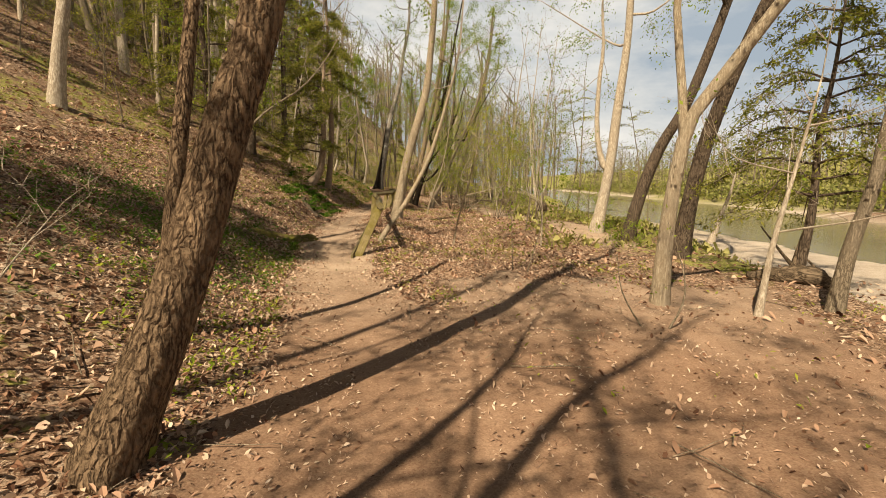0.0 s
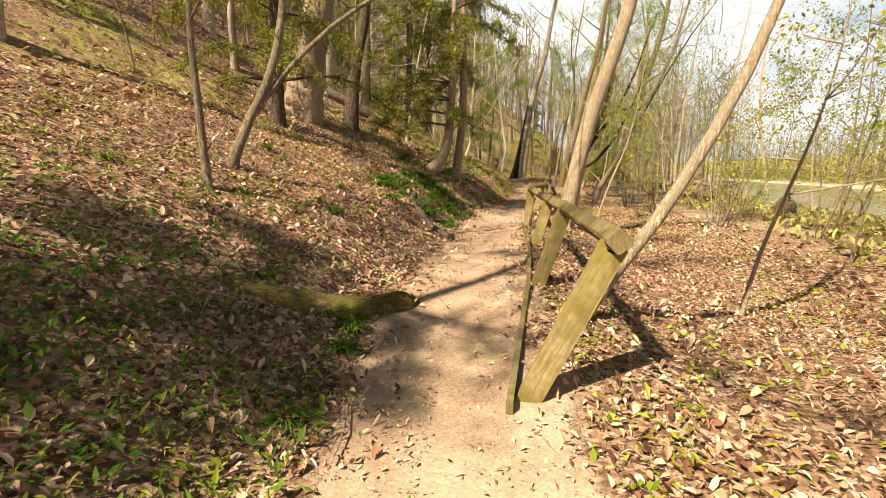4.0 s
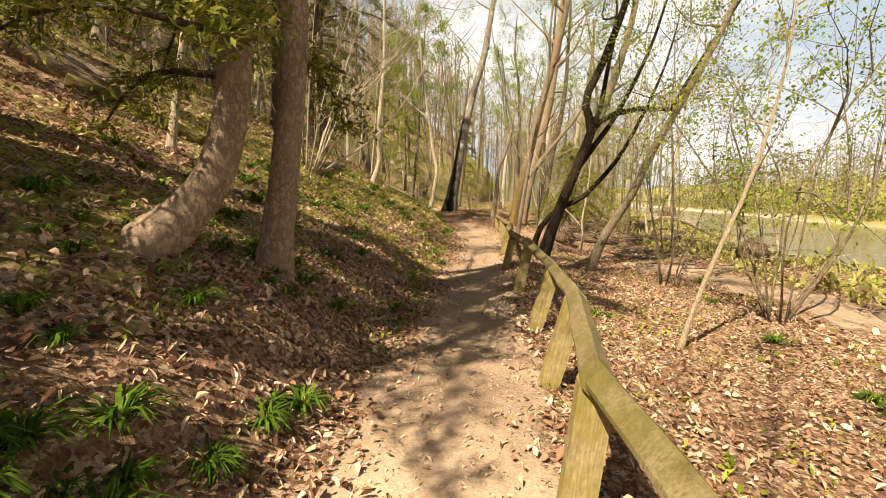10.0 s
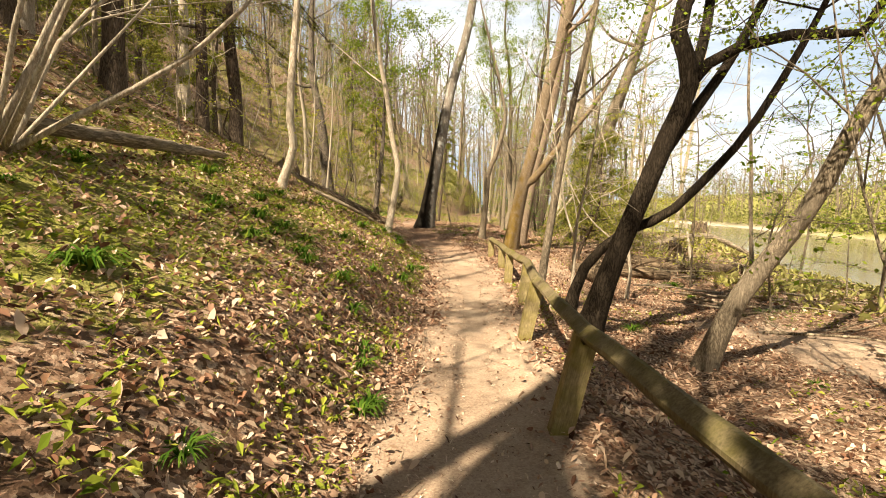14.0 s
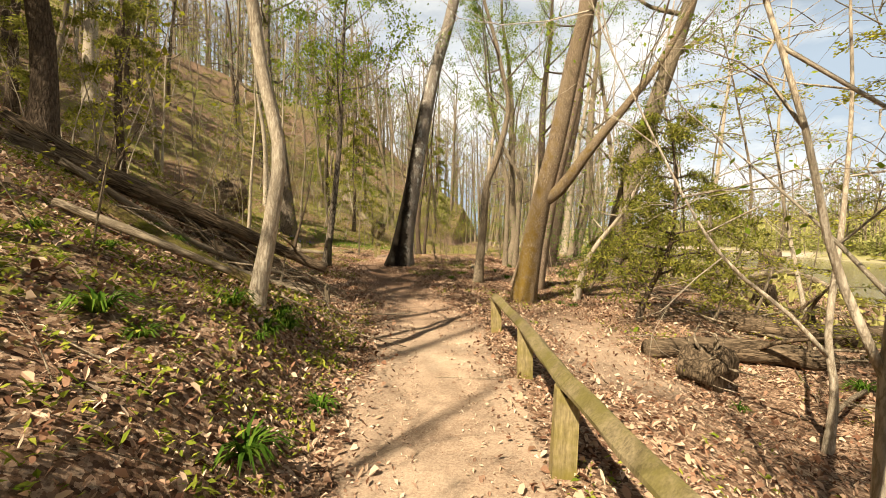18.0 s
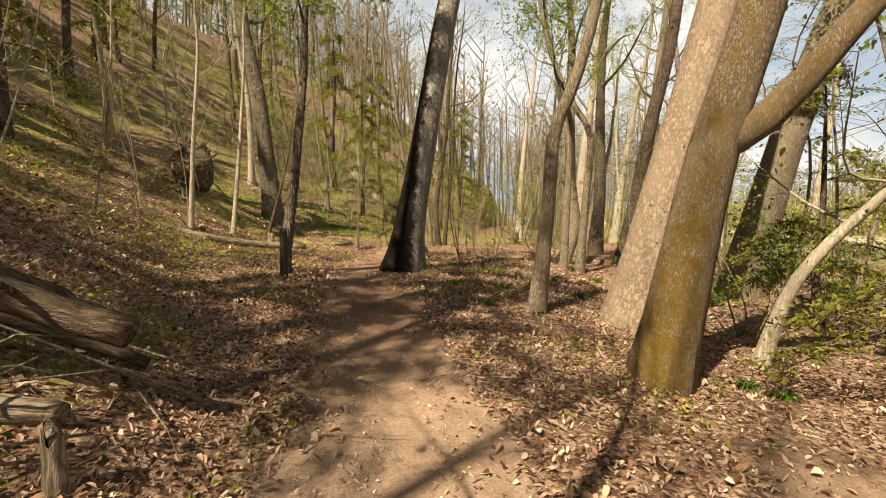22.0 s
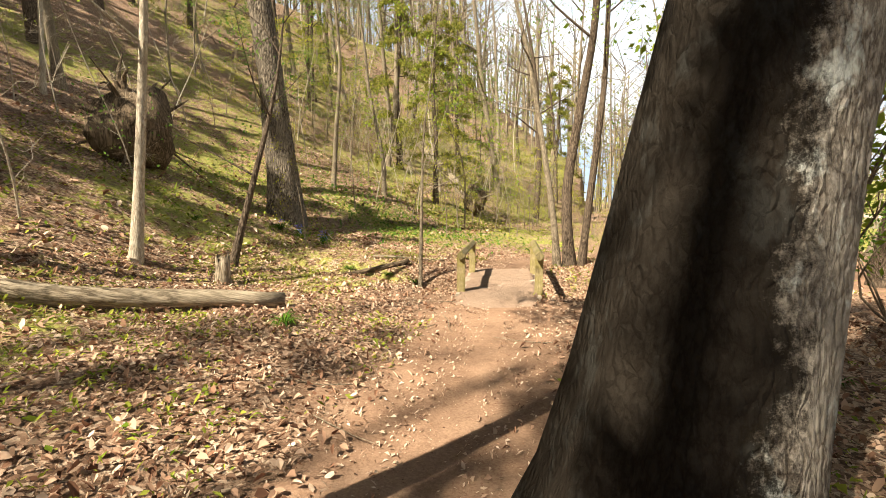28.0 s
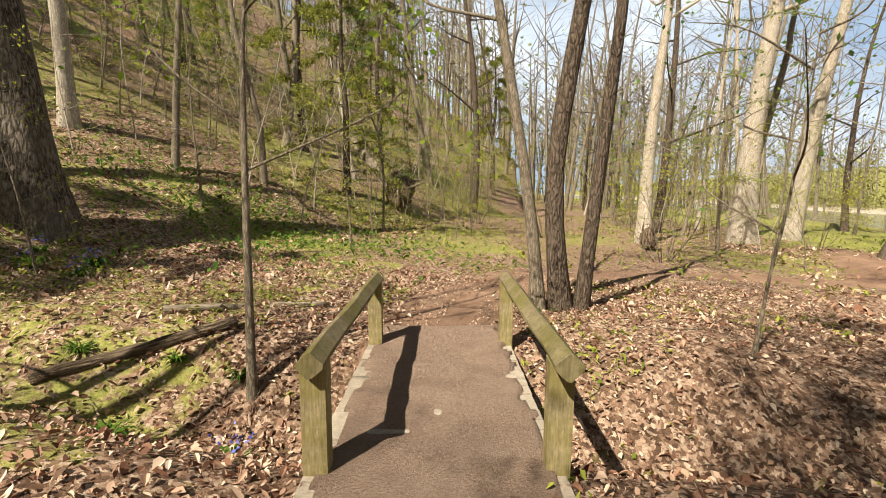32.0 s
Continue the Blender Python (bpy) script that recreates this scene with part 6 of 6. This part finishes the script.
def leaf_litter(count, pick, size, seed, material, name, label, category, raised=.012, curl=.35, stand=.32, small=False, bare=.985):
    """Fallen leaves: pointed ovals folded along the midrib, lying as they fell."""
    rng = np.random.default_rng(seed)
    x, y = pick(rng, count)
    keep = rng.random(len(x)) > path_mask(x + rng.normal(size=len(x)) * .16, y + rng.normal(size=len(x)) * .16) * (bare if size > .03 else .2)
    x, y = x[keep], y[keep]
    n = len(x)
    z = ground_z(x, y) + raised * rng.uniform(.2, 1.6, n)
    a, k = rng.uniform(0, 6.28, n), size * np.clip(rng.lognormal(0, .4, n), .4, 1.6)
    d = np.stack([np.cos(a), np.sin(a), rng.normal(size=n) * stand], -1)
    s = np.stack([-np.sin(a), np.cos(a), rng.normal(size=n) * stand], -1)
    u = np.tile((0, 0, 1.0), (n, 1))
    o, k = np.stack([x, y, z], -1), k[:, None]
    fold = rng.uniform(-.05, curl, n)[:, None] * k
    s = s * rng.uniform(.3, 1.15, n)[:, None]
    sh = Shape()
    if small:
        v = np.stack([o - d * k * .5, o + s * k * .25 + u * fold, o + d * k * .5, o - s * k * .25 + u * fold * .6], 1)
        sh.add(v.reshape(-1, 3), np.arange(4 * n).reshape(-1, 4))
        return tagged(new(name, sh.mesh(name, material, True)), label, category, kind="stuff")
    v = np.stack([o - d * k * .5, o - d * k * .2 + s * k * .3 + u * fold, o + d * k * .2 + s * k * .26 + u * fold, o + d * k * .5 + u * fold * .5, o + d * k * .2 - s * k * .26 + u * fold, o - d * k * .2 - s * k * .3 + u * fold], 1)
    i = np.arange(n)[:, None] * 6
    sh.add(v.reshape(-1, 3), np.concatenate([i + np.array([[0, 1, 2, 3]]), i + np.array([[0, 3, 4, 5]])]))
    return tagged(new(name, sh.mesh(name, material, True)), label, category, kind="stuff")


def corridor(near, far, y0, y1):
    def pick(rng, n):
        y = rng.uniform(y0, y1, n)
        side = np.where(rng.random(n) < .58, -1, 1)
        return route(y)[0] + side * (half_width(y) * .55 + near + (far - near) * rng.random(n) ** 1.35), y
    return pick


leaf_litter(165000, corridor(0, 5.0, .3, 56.5), .045, 1, LEAF["dry"], "leaf_litter", "dry brown fallen leaves covering the woodland floor", "leaf litter", .026, .5, .55)
leaf_litter(120000, corridor(-.25, 5.0, .3, 58), .03, 4, LEAF["straw"], "leaf_litter", "broken bits of dry leaves among the fallen leaves", "leaf litter", .012, .4, .5, True)
leaf_litter(34000, corridor(4.5, 13, 2, 66), .085, 2, LEAF["dry"], "leaf_litter", "dry brown fallen leaves on the slope and river flat", "leaf litter", .02, .4, .45)
leaf_litter(9000, lambda r, n: (r.uniform(-3, 6, n), r.uniform(-.4, 9, n)), .035, 8, LEAF["dry"], "leaf_litter", "scattered dry leaves over the bare clearing", "leaf litter", .008, .3, .3, True, .55)
leaf_litter(14000, lambda r, n: (lambda y: (route(y)[0] + r.normal(size=n) * .6, y))(r.uniform(.3, 52, n)), .016, 9, LEAF["dry"], "path_crumbs", "crumbled leaf bits and twigs trodden into the path", "leaf litter", .004, .2, .2, True)


def herb_patch(rng, n):
    """Small plants come up in drifts."""
    y = rng.uniform(.5, 58, n * 4)
    side = np.where(rng.random(n * 4) < .62, -1, 1)
    x = route(y)[0] + side * (half_width(y) + .1 + 9 * rng.random(n * 4) ** 1.5)
    keep = rng.random(n * 4) < np.clip(.12 + .16 * smooth(16, 20, y) * (x < route(y)[0]) + 1.3 * bumps(x, y, 1.3, 21), 0, 1) * np.clip(.3 + .06 * np.abs(x - route(y)[0]), 0, 1)
    x, y = np.repeat(x[keep][:n // 6], 6), np.repeat(y[keep][:n // 6], 6)
    return x + rng.normal(size=len(x)) * .05, y + rng.normal(size=len(x)) * .05


leaf_litter(72000, herb_patch, .045, 3, LEAF["herb"], "ground_herbs", "low bright green herbs growing through the leaf litter", "ground cover", .05, .3, .5, True)
leaf_litter(9000, lambda r, n: (lambda k: (np.repeat(r.normal(-4.4, 1.1, k), 6) + r.normal(size=6 * k) * .06, np.repeat(r.normal(7.6, 1.7, k), 6) + r.normal(size=6 * k) * .06))(n // 6), .05, 12, LEAF["green"], "ground_herbs", "patch of fresh green herbs on the sunny bank", "ground cover", .06, .3, .5, True)
leaf_litter(15000, lambda r, n: (lambda y: (np.repeat(route(y)[0] - half_width(y) - .25 - 4.5 * r.random(len(y)) ** 1.3, 6) + r.normal(size=6 * len(y)) * .045, np.repeat(y, 6) + r.normal(size=6 * len(y)) * .045))(r.uniform(23, 36, n // 6)), .05, 13, LEAF["herb"], "ground_herbs", "yellow-green seedlings among the leaf litter of the bank", "ground cover", .05, .3, .5, True)
leaf_litter(16000, lambda r, n: (lambda y: (np.interp(y, TOE_Y, TOE_U) * -1 + route(y)[0] - .5 - r.exponential(6, n), y))(r.uniform(42, 78, n)), .07, 5, LEAF["herb"], "ground_herbs", "yellow-green herbs covering the foot of the slope", "ground cover", .07, .3, .5, True)
leaf_litter(3800, lambda r, n: (r.normal(-13.6, 2.6, n), r.normal(57.8, 1.6, n)), .085, 6, LEAF["green"], "ground_herbs", "patch of dark green herbs below the slope", "ground cover", .1, .3, .6, True)
leaf_litter(9000, lambda r, n: (r.uniform(-16, 8, n), r.uniform(57, 82, n)), .09, 10, LEAF["herb"], "ground_herbs", "yellow-green herbs over the flat beyond the footbridge", "ground cover", .1, .3, .6, True)
leaf_litter(7000, lambda r, n: (r.uniform(3, 9.5, n), r.uniform(12, 46, n)), .13, 7, LEAF["grass"], "bank_grass", "pale yellow-green grass along the river bank", "grass", .12, .5, .9)

sticks = Shape()
rng = np.random.default_rng(31)
for _ in range(1000):
    y = rng.uniform(1, 54)
    x = float(route(y)[0]) + (-1 if rng.random() < .6 else 1) * (float(half_width(y)) * .8 + 6 * rng.random() ** 1.4)
    a, m = rng.uniform(0, 6.28), rng.uniform(.15, .8)
    p = []
    for k in range(4):
        q = (x + math.cos(a) * m * k / 3 + rng.normal() * .02, y + math.sin(a) * m * k / 3 + rng.normal() * .02)
        p.append((*q, float(ground_z(*q)) + .02 + rng.random() * .03))
    tube(sticks, p, m * .008 * np.array([1, .9, .7, .4]), 4)
heap = np.random.default_rng(32)
for _ in range(60):
    x, y = heap.uniform(-10, -5.6), heap.uniform(33.2, 38.4)
    a, m = heap.uniform(0, 6.28), heap.uniform(.5, 1.8)
    p = [(x + math.cos(a) * m * k / 3 + heap.normal() * .04, y + math.sin(a) * m * k / 3 + heap.normal() * .04) for k in range(4)]
    lift = heap.uniform(.02, .4)
    tube(sticks, [(*q, float(ground_z(*q)) + lift * (.3 + .35 * k)) for k, q in enumerate(p)], m * .008 * np.array([1, .9, .7, .4]), 5)
for _ in range(150):
    x, y = heap.uniform(1.2, 6.5), heap.uniform(28, 45)
    a, m = heap.uniform(0, 6.28), heap.uniform(.5, 2.2)
    p = [(x + math.cos(a) * m * k / 3 + heap.normal() * .05, y + math.sin(a) * m * k / 3 + heap.normal() * .05) for k in range(4)]
    lift = heap.uniform(.02, .3)
    tube(sticks, [(*q, max(float(ground_z(*q)), -.9) + lift * (.3 + .35 * k)) for k, q in enumerate(p)], m * .016 * np.array([1, .9, .7, .4]), 5)
tagged(new("fallen_sticks", sticks.mesh("fallen_sticks", BARK["dead"])), "dead twigs and branches scattered over the floor", "sticks", kind="stuff")


def bluebell(x, y, seed):
    rng = np.random.default_rng(seed)
    root = thing("bluebell", (x, y, float(ground_z(x, y)) - .01), "small clump of blue flowers with green leaves", "flower", "bluebells")
    part("leaves", TUFTS[seed % 5], None, root)
    s = Shape()
    leaf_blades(s, np.array([(0, 0, .22)]) + rng.normal(size=(26, 3)) * (.07, .07, .05), .035, rng, .8, .7)
    tagged(part("flower_cluster", s, LEAF["flower"], root, "blue bell-shaped flowers", True), kind="stuff")


for k, (x, y) in enumerate(((-9.5, 51.3), (-13.7, 53.6), (-13.4, 53.2), (-13.1, 53.8), (-13.9, 53.1), (-12.8, 53.3))):
    bluebell(x, y, k)
